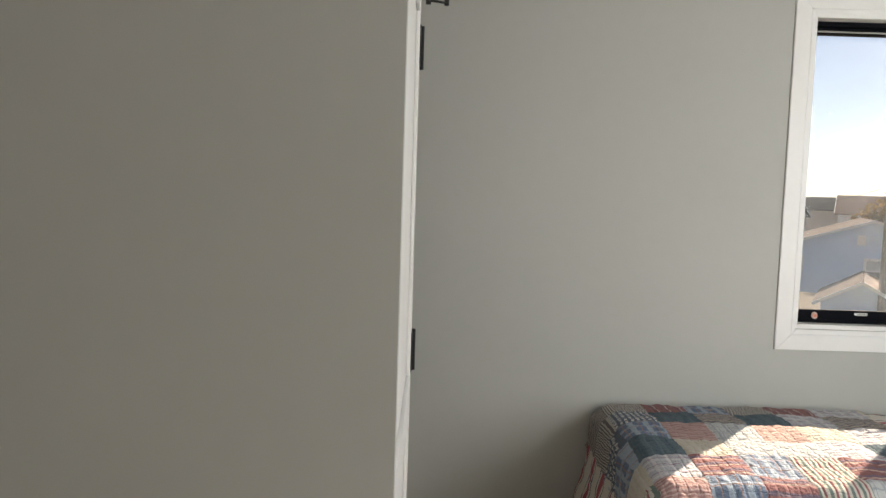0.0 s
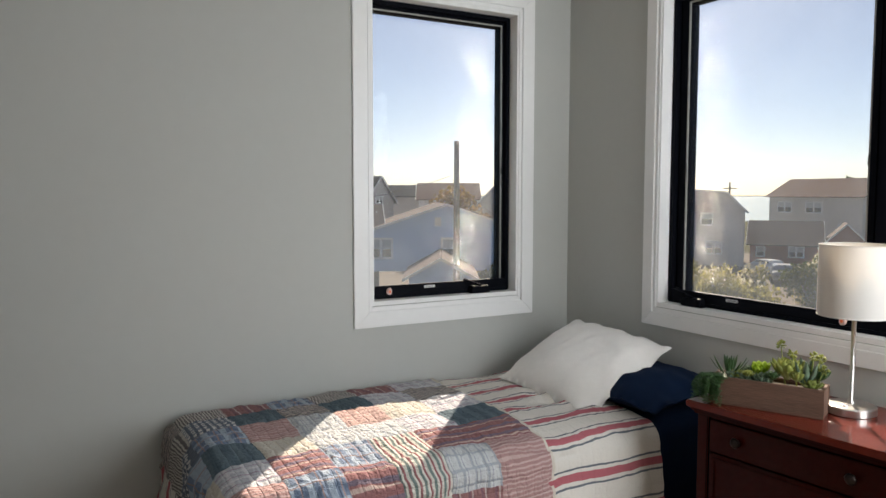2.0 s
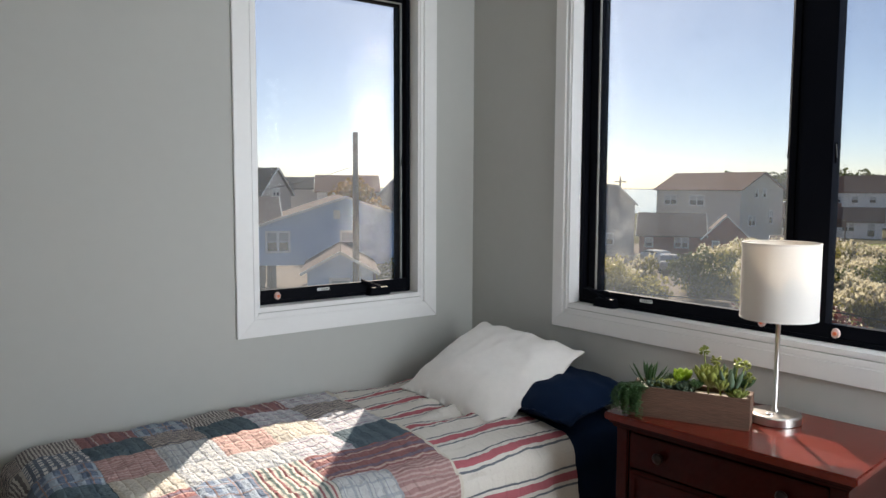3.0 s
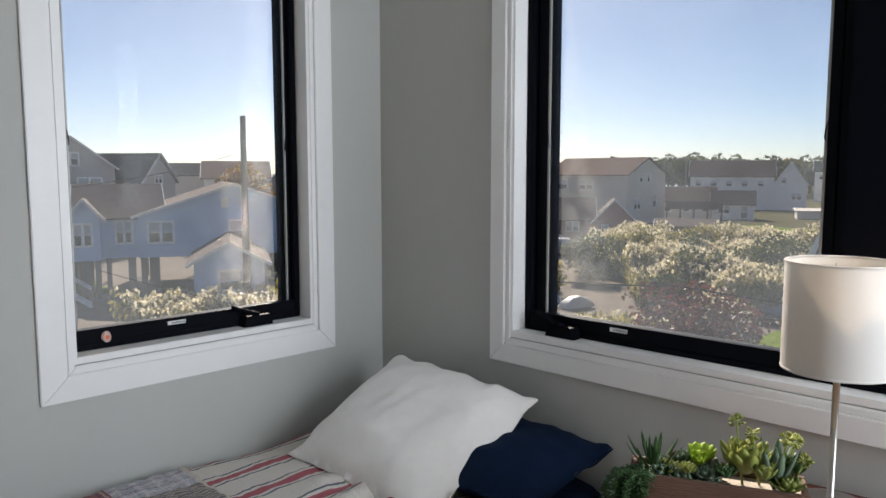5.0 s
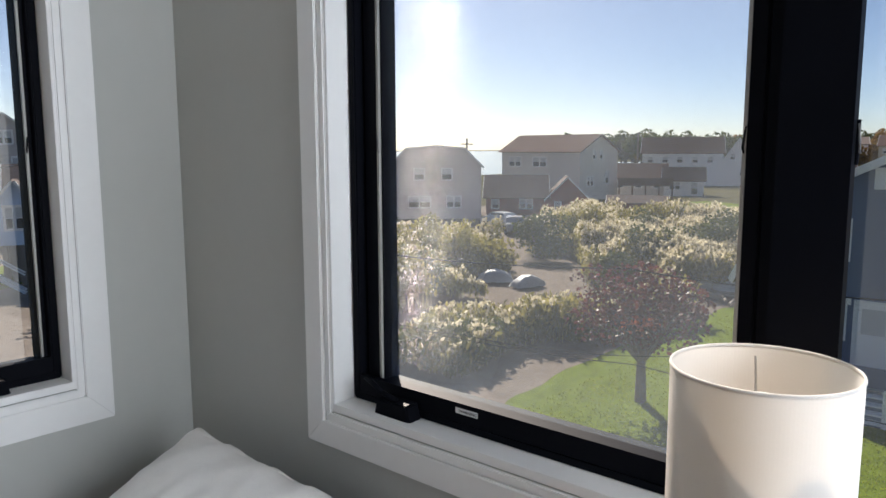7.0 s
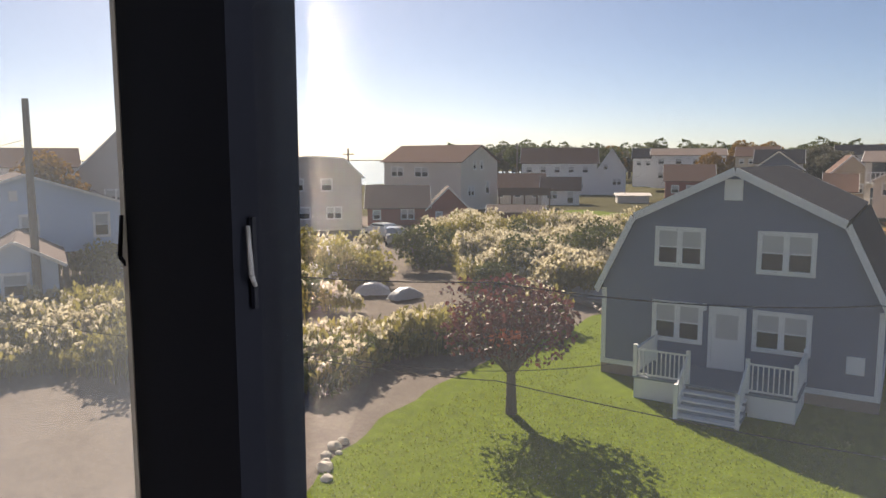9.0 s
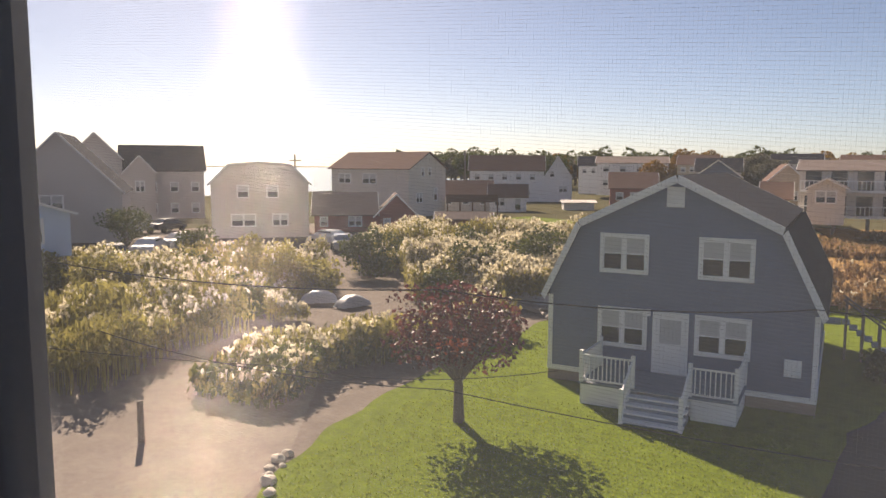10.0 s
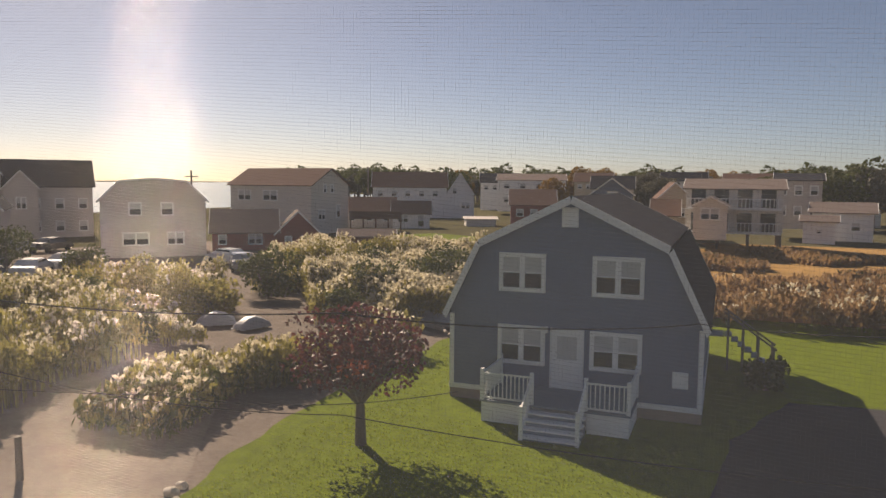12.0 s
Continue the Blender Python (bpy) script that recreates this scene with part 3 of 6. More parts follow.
def over_edge(s, r):
    """How far out and how far down a cloth lies that has run s past where a rounded edge begins."""
    if s <= 0:
        return s, 0.0
    q = r * math.pi / 2
    if s < q:
        return r * math.sin(s / r), r * (1 - math.cos(s / r))
    return r + 0.02 * math.sin((s - q) * 5) * 0.5, r + (s - q)


def cloth(name, s_from, s_to, t_to, lift, mats, pieces, parent, label, step=0.0125, flare=0.0, back=0.0, skew=0.0):
    """A cloth over the bed: s from the foot's edge towards the head, t from the wall to the open side and down."""
    r = 0.075
    W = BY1 - BY0
    ns, nt = int((s_to - s_from) / step), int((t_to + back) / step)
    V, UV = [], []
    for i in range(ns + 1):
        s = s_from + (s_to - s_from) * i / ns
        for j in range(nt + 1):
            t = -back + (t_to + back) * j / nt
            ex, dx = over_edge(r - s, r)
            ey, dy = over_edge(t - (W - r), r)
            bx, bz = over_edge(0.05 - t, 0.05) if t < 0.05 else (0, 0)
            x = BX0 + r - ex if s < r else BX0 + s
            y = BY1 - t if t < W - r else BY0 + r - ey
            if t < 0.05:
                y = BY1 - 0.05 + bx
            z = BTOP + lift - dx - dy - bz
            fold = noise.noise(Vector((s * 5, t * 5, 1))) * 0.012 + noise.noise(Vector((s * 17, t * 17, 4))) * 0.006 + noise.noise(Vector((s * 46, t * 46, 9))) * (0.006 if name == "patchwork_quilt" else 0.0035)
            seam = 0.0035 * (max(0, 1 - min(abs((t / 0.165) % 1 - 0.0), abs((t / 0.165) % 1 - 1)) * 12) + max(0, 1 - min(abs(((s + 0.34) / 0.17) % 1), abs(((s + 0.34) / 0.17) % 1 - 1)) * 12)) if name == 'patchwork_quilt' else 0
            fold -= seam
            ruck = 0.016 * math.exp(-((s - 1.37) ** 2) / 0.02 - ((t - 0.52) ** 2) / 0.03) * math.sin(t * 55 + s * 9)
            if dx + dy + bz < 0.03:
                z += fold + ruck + 0.02 * math.sin(min(1, max(0, t / W)) * math.pi)
            else:
                out = fold * 1.4 + flare * max(0, dx + dy - 0.1) * (3.0 if dx > dy else 1.0)
                if dy > dx:
                    y -= out + 0.01 * math.sin(s * 14) * min(1, dy * 3)
                else:
                    x -= out + 0.01 * math.sin(t * 14) * min(1, dx * 3)
            x -= skew * max(0, min(1, s / 0.9)) * min(1.25, max(0, t))
            V.append((x - lift * (1 if dx > 0.03 else 0), y - lift * (1 if dy > 0.03 else 0), max(0.05, z)))
            UV.append((s, t))
    F = []
    for i in range(ns):
        for j in range(nt):
            a = i * (nt + 1) + j
            F.append((a, a + 1, a + nt + 2, a + nt + 1))
    def lay_out(nm, verts, faces, idx, mat, par, lab="", smooth=True):
        ob = raw(nm, verts, faces, mat, par, smooth, lab)
        lay = ob.data.uv_layers.new(name="UVMap")
        lay.data.foreach_set("uv", np.array(UV)[np.array(idx).ravel()].ravel())
        return ob

    if not pieces:
        ob = lay_out(name, V, F, F, mats[0], parent, label)
        so = ob.modifiers.new("thick", "SOLIDIFY")
        so.thickness, so.offset = 0.007, 1
        return ob
    top = tagged(new(name), label)
    low = [(x + (0.008 if x < BX0 + 0.02 else 0), y + (0.008 if y < BY0 + 0.02 else 0), z - 0.007) for x, y, z in V]
    back = lay_out("backing", low, F, F, mats[-1], top)
    so = back.modifiers.new("thick", "SOLIDIFY")
    so.thickness, so.offset = 0.004, 0
    groups = {}
    for f in F:
        s, t = UV[f[2] if s_from > 0 else f[0]]
        groups.setdefault(pieces(s, t), []).append(f)
    for key, faces in groups.items():
        used = sorted({v for f in faces for v in f})
        where = {v: k for k, v in enumerate(used)}
        lay_out(key[0], [V[v] for v in used], [tuple(where[v] for v in f) for f in faces], faces, mats[key[1]], top)
    return top


bed = thing("bed", (0, 0, 0), "single bed with a plain white base, standing along the grey wall", "bed")
base = part("bed_base", box_bm(BX0 + 0.03, BX1 - 0.01, BY0 + 0.03, BY1 - 0.01, 0.12, 0.36), MATTRESS, bed, "white cloth-covered base", bevel=0.015)
for fx in (BX0 + 0.1, BX1 - 0.1):
    for fy in (BY0 + 0.09, BY1 - 0.09):
        part("leg", lathe_bm([(0.02, 0), (0.026, 0.11), (0.026, 0.12)], 12, (fx, fy, 0)), KNOB, bed)
part("mattress", box_bm(BX0 + 0.02, BX1, BY0 + 0.02, BY1, 0.36, BTOP - 0.03), MATTRESS, bed, "white mattress", bevel=0.05, smooth=True)
sheet = tagged(cloth("fitted_sheet", 1.30, BX1 - BX0, 1.36, -0.012, [NAVY], None, None, "dark navy fitted sheet over the head end of the bed", 0.03), category="bed sheet")
blanket = tagged(cloth("striped_quilt", -0.52, 1.50, 1.42, 0.001, [STRIPED, BINDING], lambda s, t: ("hem", 1) if s > 1.488 or t > 1.405 or s < -0.505 else ("panel", 0), None, "white quilt with red and slate stripes spread over the bed", 0.016, 0.06), category="quilt")


def patch_of(s, t):
    if s > 1.052 or t > 1.262 or s < -0.33:
        return ("binding", 13, 0, 0)
    r, k = min(7, max(0, int(t / 0.165))), min(7, max(0, int((s + 0.34) / 0.17)))
    return ("patch", PATCHES[r][k], r, k)


quilt = tagged(cloth("patchwork_quilt", -0.34, 1.07, 1.28, 0.016, FAB + [BINDING], patch_of, None, "faded patchwork quilt in red, blue and cream over the bed", 0.0105, skew=0.045), category="quilt")


# ---- pillows ----
def pillow(name, w, h, thick, mat, label, m, seed, droop=0.0, piping=True):
    nu, nv = 44, 32
    V, F = [], []
    for side in (1, -1):
        for j in range(nv + 1):
            for i in range(nu + 1):
                u, v = 2 * i / nu - 1, 2 * j / nv - 1
                pinch = 1 - 0.035 * (1 - u * u) * abs(v) ** 3, 1 - 0.035 * (1 - v * v) * abs(u) ** 3
                x, y = u * w / 2 * pinch[1], v * h / 2 * pinch[0]
                puff = max(0, (1 - abs(u) ** 3.2)) ** 0.75 * max(0, (1 - abs(v) ** 3.0)) ** 0.75
                z = side * thick / 2 * puff
                q = Vector((x * 6 + seed, y * 6, side * 2 + seed))
                edge = (max(abs(u), abs(v))) ** 3
                z += side * puff * 0.016 * noise.noise(q) + 0.016 * edge * noise.noise(Vector((x * 14 + seed, y * 14, 3))) + 0.004 * max(0, abs(v) - 0.55) * math.sin(x * 120 + 6 * noise.noise(q)) * side
                z += side * puff * 0.008 * noise.noise(q * 3.7)
                z -= droop * (u * u) * 0.5
                V.append((x, y, z))
    k = (nu + 1) * (nv + 1)
    for sd in (0, 1):
        for j in range(nv):
            for i in range(nu):
                a = sd * k + j * (nu + 1) + i
                F.append((a, a + 1, a + nu + 2, a + nu + 1) if sd == 0 else (a, a + nu + 1, a + nu + 2, a + 1))
    ring = [i for i in range(nu + 1)] + [j * (nu + 1) + nu for j in range(1, nv + 1)] + [nv * (nu + 1) + i for i in range(nu - 1, -1, -1)] + [j * (nu + 1) for j in range(nv - 1, 0, -1)]
    for a, b in zip(ring, ring[1:] + ring[:1]):
        F.append((a, a + k, b + k, b))
    top = thing(name, (0, 0, 0), label, "pillow")
    top.matrix_basis = m
    raw("pillow_body", V, F, mat, top, True)
    if piping:
        bm = bmesh.new()
        pts = [Vector(V[a]) * 1.004 + Vector((0, 0, -0.003)) for a in ring]
        for a, b in zip(pts, pts[1:] + pts[:1]):
            add_rod(bm, a, b, 0.0028, segs=5, cap=False)
        part("seam", bm, mat, top, smooth=True)
    return top


def basis(o, x, y):
    """A pose with its x and y axes along two ways."""
    x = Vector(x).normalized()
    z = x.cross(Vector(y)).normalized()
    m = Matrix((x, z.cross(x), z)).transposed().to_4x4()
    m.translation = o
    return m


pillow("pillow", 0.68, 0.40, 0.14, NAVY, "plump navy pillow lying at the head of the bed", basis((2.30, 2.385, 0.708), (0.06, -1, 0.05), (1, 0.06, 0.10)), 3, 0.03)
pillow("pillow", 0.555, 0.475, 0.16, PILLOW, "off-white pillow leaning on the navy one", basis((2.20, 2.52, 0.762), (0.02, -1, -0.05), (0.82, 0.0, 0.42)), 11, 0.02)


# ---- dresser ----
DR = thing("dresser", (2.035, 1.818, 0), "dark cherry-red dresser with panelled drawers under the window", "dresser", turn=-85)
DW, DD, DH = 0.68, 0.42, 0.80


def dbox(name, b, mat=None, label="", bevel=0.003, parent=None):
    return part(name, box_bm(*b), mat or WOOD_SHADED, parent or DR, label, bevel=bevel)


dbox("top", (0, DW, 0, DD, DH - 0.022, DH), WOOD_SUNLIT, label="polished cherry-red top", bevel=0.004)
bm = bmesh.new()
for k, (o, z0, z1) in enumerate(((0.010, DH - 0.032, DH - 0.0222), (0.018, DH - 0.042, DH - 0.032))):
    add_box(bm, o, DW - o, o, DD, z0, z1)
part("moulding", bm, WOOD_SHADED, DR, bevel=0.003)
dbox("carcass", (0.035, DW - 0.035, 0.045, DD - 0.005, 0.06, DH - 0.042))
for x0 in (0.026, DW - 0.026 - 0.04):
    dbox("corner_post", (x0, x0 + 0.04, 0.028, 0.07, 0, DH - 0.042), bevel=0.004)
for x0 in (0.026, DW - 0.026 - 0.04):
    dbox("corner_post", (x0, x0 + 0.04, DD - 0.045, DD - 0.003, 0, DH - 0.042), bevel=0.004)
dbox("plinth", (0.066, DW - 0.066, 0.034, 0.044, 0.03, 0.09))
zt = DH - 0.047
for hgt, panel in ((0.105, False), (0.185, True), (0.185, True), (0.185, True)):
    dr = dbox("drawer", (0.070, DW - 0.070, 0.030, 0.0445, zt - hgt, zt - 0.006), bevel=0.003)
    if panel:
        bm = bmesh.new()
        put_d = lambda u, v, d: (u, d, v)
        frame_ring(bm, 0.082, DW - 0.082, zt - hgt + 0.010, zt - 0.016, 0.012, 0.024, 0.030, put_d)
        part("drawer_moulding", bm, WOOD_SHADED, dr, bevel=0.002)
    for kx in ((0.17, DW - 0.17) if not panel else (DW / 2,)):
        bm = bmesh.new()
        rings = []
        prof = [(0.006, 0), (0.006, 0.008), (0.014, 0.012), (0.016, 0.018), (0.012, 0.024), (0.001, 0.026)]
        for rr, dd in prof:
            rings.append([bm.verts.new((kx + rr * math.cos(a * 6.28319 / 14), 0.030 - dd, zt - hgt / 2 + rr * math.sin(a * 6.28319 / 14))) for a in range(14)])
        for a, b in zip(rings, rings[1:]):
            for q in range(14):
                bm.faces.new((a[q], a[(q + 1) % 14], b[(q + 1) % 14], b[q]))
        part("knob", bm, KNOB, dr, "dark bronze knob", smooth=True)
    zt -= hgt


# ---- table lamp ----
SHADE = material("linen shade", (0.72, 0.70, 0.67), 0.85, grain=0.02, scale=60, stain=0.01, bump=0.0002)
sn, sl = SHADE.node_tree.nodes, SHADE.node_tree.links
stl, smx = sn.new("ShaderNodeBsdfTranslucent"), sn.new("ShaderNodeMixShader")
stl.inputs[0].default_value = (0.85, 0.79, 0.70, 1)
smx.inputs[0].default_value = 0.32
sl.new(sn["Principled BSDF"].outputs[0], smx.inputs[1])
sl.new(stl.outputs[0], smx.inputs[2])
sl.new(smx.outputs[0], sn["Material Output"].inputs[0])
LX, LY = 2.350, 1.473
lamp = thing("table_lamp", (LX, LY, DH), "nickel table lamp with a white drum shade on the dresser", "lamp")
part("lamp_base", lathe_bm([(0.066, 0), (0.070, 0.002), (0.070, 0.021), (0.067, 0.0245), (0.060, 0.026), (0.004, 0.029)], 48), NICKEL, lamp, "brushed nickel disc", smooth=False, bevel=0)
part("stem", lathe_bm([(0.011, 0.026), (0.011, 0.032), (0.0065, 0.036), (0.0065, 0.36), (0.010, 0.362), (0.010, 0.375)], 20), NICKEL, lamp, "nickel stem", smooth=True)
bm = bmesh.new()
add_lathe(bm, [(0.101, 0.290), (0.101, 0.500), (0.0998, 0.500), (0.0998, 0.290), (0.101, 0.290)], 144)
part("shade", bm, SHADE, lamp, "white linen drum shade", smooth=False)
for zz in (0.2905, 0.4965):
    bm = bmesh.new()
    add_lathe(bm, [(0.1015, zz), (0.1022, zz + 0.002), (0.1015, zz + 0.004), (0.0990, zz + 0.004), (0.0990, zz), (0.1015, zz)], 64)
    part("shade_rim", bm, SHADE, lamp, smooth=True)
bm = bmesh.new()
for k in range(3):
    a = k * 2.0944 + 0.4
    add_rod(bm, (0.012 * math.cos(a), 0.012 * math.sin(a), 0.365), (0.100 * math.cos(a), 0.100 * math.sin(a), 0.485), 0.0015, segs=6)
part("spider", bm, NICKEL, lamp)
part("bulb", lathe_bm([(0.013, 0.375), (0.014, 0.395), (0.028, 0.43), (0.029, 0.445), (0.018, 0.465), (0.002, 0.470)], 20), material("frosted glass bulb", (0.8, 0.8, 0.78), 0.3), lamp, smooth=True)
part("switch", lathe_bm([(0.010, 0.0), (0.010, 0.003), (0.006, 0.004)], 16, (-0.035, -0.005, 0.027)), SILVER, lamp)


# ---- planter with succulents ----
SUC = [foliage("pale green leaf", (0.07, 0.11, 0.025), (0.40, 0.42, 0.10), 0.45, 0.25, 8), foliage("blue green leaf", (0.05, 0.09, 0.06), (0.19, 0.26, 0.17), 0.5, 0.15, 8),
       foliage("dark green leaf", (0.015, 0.04, 0.012), (0.06, 0.125, 0.04), 0.45, 0.2, 8), foliage("lime leaf", (0.22, 0.36, 0.02), (0.42, 0.54, 0.05), 0.45, 0.35, 8)]
PEBBLE = material("pale pebbles", (0.42, 0.36, 0.29), 0.8, grain=0.3, scale=20)
P0, P1 = Vector((2.070, 1.757, 0)), Vector((2.203, 1.463, 0))
PL = (P1 - P0).length
planter = thing("planter", (P0.x, P0.y, DH), "weathered wooden planter box on the dresser", "planter", turn=math.degrees(math.atan2(P1.y - P0.y, P1.x - P0.x)))
PW, PH = 0.098, 0.086
part("board", box_bm(0, PL, 0, 0.010, 0.0, PH), BOXWOOD, planter, "weathered grey-brown board", bevel=0.0015)
part("board", box_bm(0, PL, PW - 0.010, PW, 0.0, PH), BOXWOOD, planter, bevel=0.0015)
part("end_board", box_bm(0.001, 0.011, 0.0102, PW - 0.0102, 0.0, PH - 0.001), BOXWOOD, planter, bevel=0.0015)
part("end_board", box_bm(PL - 0.011, PL - 0.001, 0.0102, PW - 0.0102, 0.0, PH - 0.001), BOXWOOD, planter, bevel=0.0015)
part("soil", box_bm(0.0112, PL - 0.0112, 0.0104, PW - 0.0104, 0.002, PH - 0.014), PEBBLE, planter)
rnd = random.Random(5)


def add_leaf(bm, o, way, length, width, thick=0.25, curl=0.2, mat=0):
    """A plump pointed leaf from o along way."""
    way = Vector(way).normalized()
    side = way.cross(Vector((0, 0, 1)))
    side = side.normalized() if side.length > 0.05 else Vector((1, 0, 0))
    up = side.cross(way)
    prev = None
    for k, (f, w) in enumerate(((0, 0.35), (0.35, 0.85), (0.65, 1.0), (0.88, 0.6), (1.0, 0.04))):
        c = Vector(o) + way * (length * f) + up * (curl * length * f * f)
        ring = [bm.verts.new(c + side * (width / 2 * w * a) + up * (width * thick * w * b)) for a, b in ((-1, 0.1), (0, -1), (1, 0.1), (0, 0.7))]
        if prev:
            for q in range(4):
                bm.faces.new((prev[q], prev[(q + 1) % 4], ring[(q + 1) % 4], ring[q])).material_index = mat
        prev = ring


def rosette(x, y, z, r, rings, mat, width=0.5, steep=0.3):
    out = []
    for k in range(rings):
        f = k / max(1, rings - 1)
        n_ = 9 - int(4 * f)
        for i in range(n_):
            a = i * 6.28319 / n_ + k * 0.5
            el = steep + f * 1.05
            bm = bmesh.new()
            add_leaf(bm, (x, y, z), (math.cos(a) * math.cos(el), math.sin(a) * math.cos(el), math.sin(el)), r * (1 - 0.35 * f), r * width, 0.18, 0.25)
            out.append(bm)
    return out


suc = []
ZS = DH + PH - 0.014


def plant(name, label, bm, mat):
    me_m = planter.matrix_basis.copy()
    if isinstance(bm, list):
        ob = tagged(new(name), label, "succulent")
        for b_ in bm:
            part("leaf", b_, mat, ob, smooth=True)
    else:
        ob = tagged(new(name), label, "succulent")
        tagged(part("leaves", bm, mat, ob, smooth=True), kind="stuff")
    ob.matrix_basis = pose(me_m.translation.x, me_m.translation.y, ZS) @ pose(0, 0, 0, 0, 0, math.degrees(math.atan2(P1.y - P0.y, P1.x - P0.x)))
    return ob


plant("rosette_succulent", "pale yellow-green rosette succulent in the planter", rosette(0.075, 0.04, 0.008, 0.034, 4, 0), SUC[0])
plant("rosette_succulent", "blue-green rosette succulent in the planter", rosette(0.145, 0.036, 0.006, 0.040, 5, 1, 0.42), SUC[1])
plant("rosette_succulent", "tall pale rosette succulent in the planter", rosette(0.215, 0.055, 0.02, 0.075, 5, 0, 0.45, 0.6), SUC[0])
plant("lime_succulent", "bright lime succulent leaves in the planter", rosette(0.135, 0.075, 0.02, 0.045, 2, 3, 0.7, 0.7), SUC[3])
plant("rosette_succulent", "small green rosette succulent at the planter's end", rosette(0.285, 0.03, 0.006, 0.040, 4, 0, 0.5), SUC[0])
plant("aloe", "spiky dark green aloe in the planter", rosette(0.045, 0.055, 0.0, 0.085, 3, 2, 0.12, 0.6), SUC[2])
plant("aloe", "upright green aloe in the planter", rosette(0.265, 0.05, 0.0, 0.095, 3, 2, 0.2, 0.85), SUC[1])
bm = bmesh.new()
for sx, sy, tx, ty, tz in ((0.21, 0.05, 0.195, 0.045, 0.125), (0.24, 0.06, 0.225, 0.06, 0.10), (0.27, 0.06, 0.285, 0.05, 0.10), (0.29, 0.05, 0.315, 0.04, 0.065), (0.28, 0.07, 0.30, 0.07, 0.09)):
    add_rod(bm, (sx, sy, 0), (tx, ty, tz), 0.0025, 0.002, 6)
    for k in range(26):
        v = Vector([rnd.gauss(0, 1) for _ in range(3)]).normalized()
        add_leaf(bm, Vector((tx, ty, tz)) + v * 0.006, v + Vector((0, 0, 0.4)), 0.011, 0.007, 0.4, 0)
plant("flowering_sedum", "yellow-green sedum with branching heads in the planter", bm, SUC[0])
for px, py, pr, pn, pm, st in ((0.105, 0.070, 0.030, 4, 1, 0.4), (0.11, 0.022, 0.026, 4, 0, 0.4), (0.18, 0.022, 0.030, 4, 2, 0.5), (0.195, 0.075, 0.036, 4, 0, 0.6), (0.245, 0.025, 0.040, 5, 0, 0.6), (0.25, 0.075, 0.045, 4, 1, 0.7), (0.30, 0.065, 0.045, 4, 2, 0.6), (0.13, 0.05, 0.035, 3, 3, 0.8)):
    plant("rosette_succulent", "small " + ("pale yellow-green", "blue-green", "dark green", "lime")[pm] + " rosette succulent packed in the planter", rosette(px, py, 0.012 + 0.3 * pr, pr, pn, 0, 0.5, st), SUC[pm])
bm = bmesh.new()
for k in range(240):
    u, v = 0.05 + rnd.random() * 0.12, 0.015 + rnd.random() * 0.07
    w_ = Vector((rnd.uniform(-1, 1), rnd.uniform(-1, 1), 1.4))
    add_leaf(bm, (u, v, rnd.random() * 0.022), w_, 0.014, 0.010, 0.6, 0)
plant("bead_sedum", "small beaded grey-green sedum in the planter", bm, SUC[1])
bm = bmesh.new()
for s in range(52):
    x0, y0 = rnd.uniform(-0.012, 0.05), rnd.uniform(-0.006, 0.05)
    p = Vector((x0, y0, 0.012))
    fall = rnd.uniform(0.045, 0.10)
    d = Vector((-0.5 + rnd.uniform(-0.3, 0.3), -0.7 + rnd.uniform(-0.3, 0.3), 0)).normalized()
    reach = rnd.uniform(0.022, 0.05)
    for k in range(22):
        f = k / 21
        q = p + d * (reach * min(1, f * 2.0)) + Vector((0, 0, 0.012 * math.sin(f * 3.1) - fall * max(0, f - 0.15)))
        q.z = max(q.z, -PH + 0.018)
        for h in range(2):
            a = rnd.random() * 6.28
            add_leaf(bm, q, (math.cos(a), math.sin(a), 0.1), 0.0085, 0.0042, 0.5, 0)
plant("trailing_succulent", "dark green trailing succulent spilling over the planter", bm, SUC[2])

# ---- the door leaf that stands open beside the way in ----
structure(link("wall_entry", box_bm(WEST, -0.043, 0.855, 0.875, 0, HIGH), WALL), "plain light grey wall beside the doorway", "wall")
door = structure(thing("door_1", (-0.048, 0.878, 0.012), "white painted panel door standing open on black hinges", "door", turn=0.9), "", "door")
part("leaf", box_bm(-0.036, -0.008, 0.0, 0.93, 0.0, 2.03), TRIM, door, "white door leaf", bevel=0.002)
bm = bmesh.new()
for y0, y1, z0, z1 in ((0, 0.11, 0, 2.03), (0.82, 0.93, 0, 2.03), (0.11, 0.82, 0, 0.2), (0.11, 0.82, 1.9, 2.03), (0.11, 0.82, 0.92, 1.04)):
    add_box(bm, -0.0078, 0.0, y0, y1, z0, z1)
part("stiles_and_rails", bm, TRIM, door, bevel=0.002)
for hz in (0.18, 1.03, 1.79):
    hg = part("hinge", box_bm(-0.004, 0.0025, 0.895, 0.934, hz, hz + 0.098), BLACK_METAL, door, "black steel hinge", bevel=0.001)
    part("hinge_pin", rod_bm((0.004, 0.938, hz - 0.004), (0.004, 0.938, hz + 0.102), 0.006, segs=10), BLACK_METAL, hg)
structure(link("door_jamb", box_bm(-0.135, -0.068, 1.815, 1.86, 0, 2.08), TRIM, bevel=0.002), "white door jamb", "door jamb")
structure(link("wall_closet", box_bm(WEST, -0.118, 1.80, 1.90, 0, HIGH), WALL), "plain light grey wall behind the door", "wall")
hook = thing("door_stop", (-0.045, 1.80, 1.965), "small black metal stop on the door's top hinge pin", "door stop")
bm = bmesh.new()
add_rod(bm, (0, 0, -0.01), (0, 0, 0.012), 0.007, 0.007, 8)
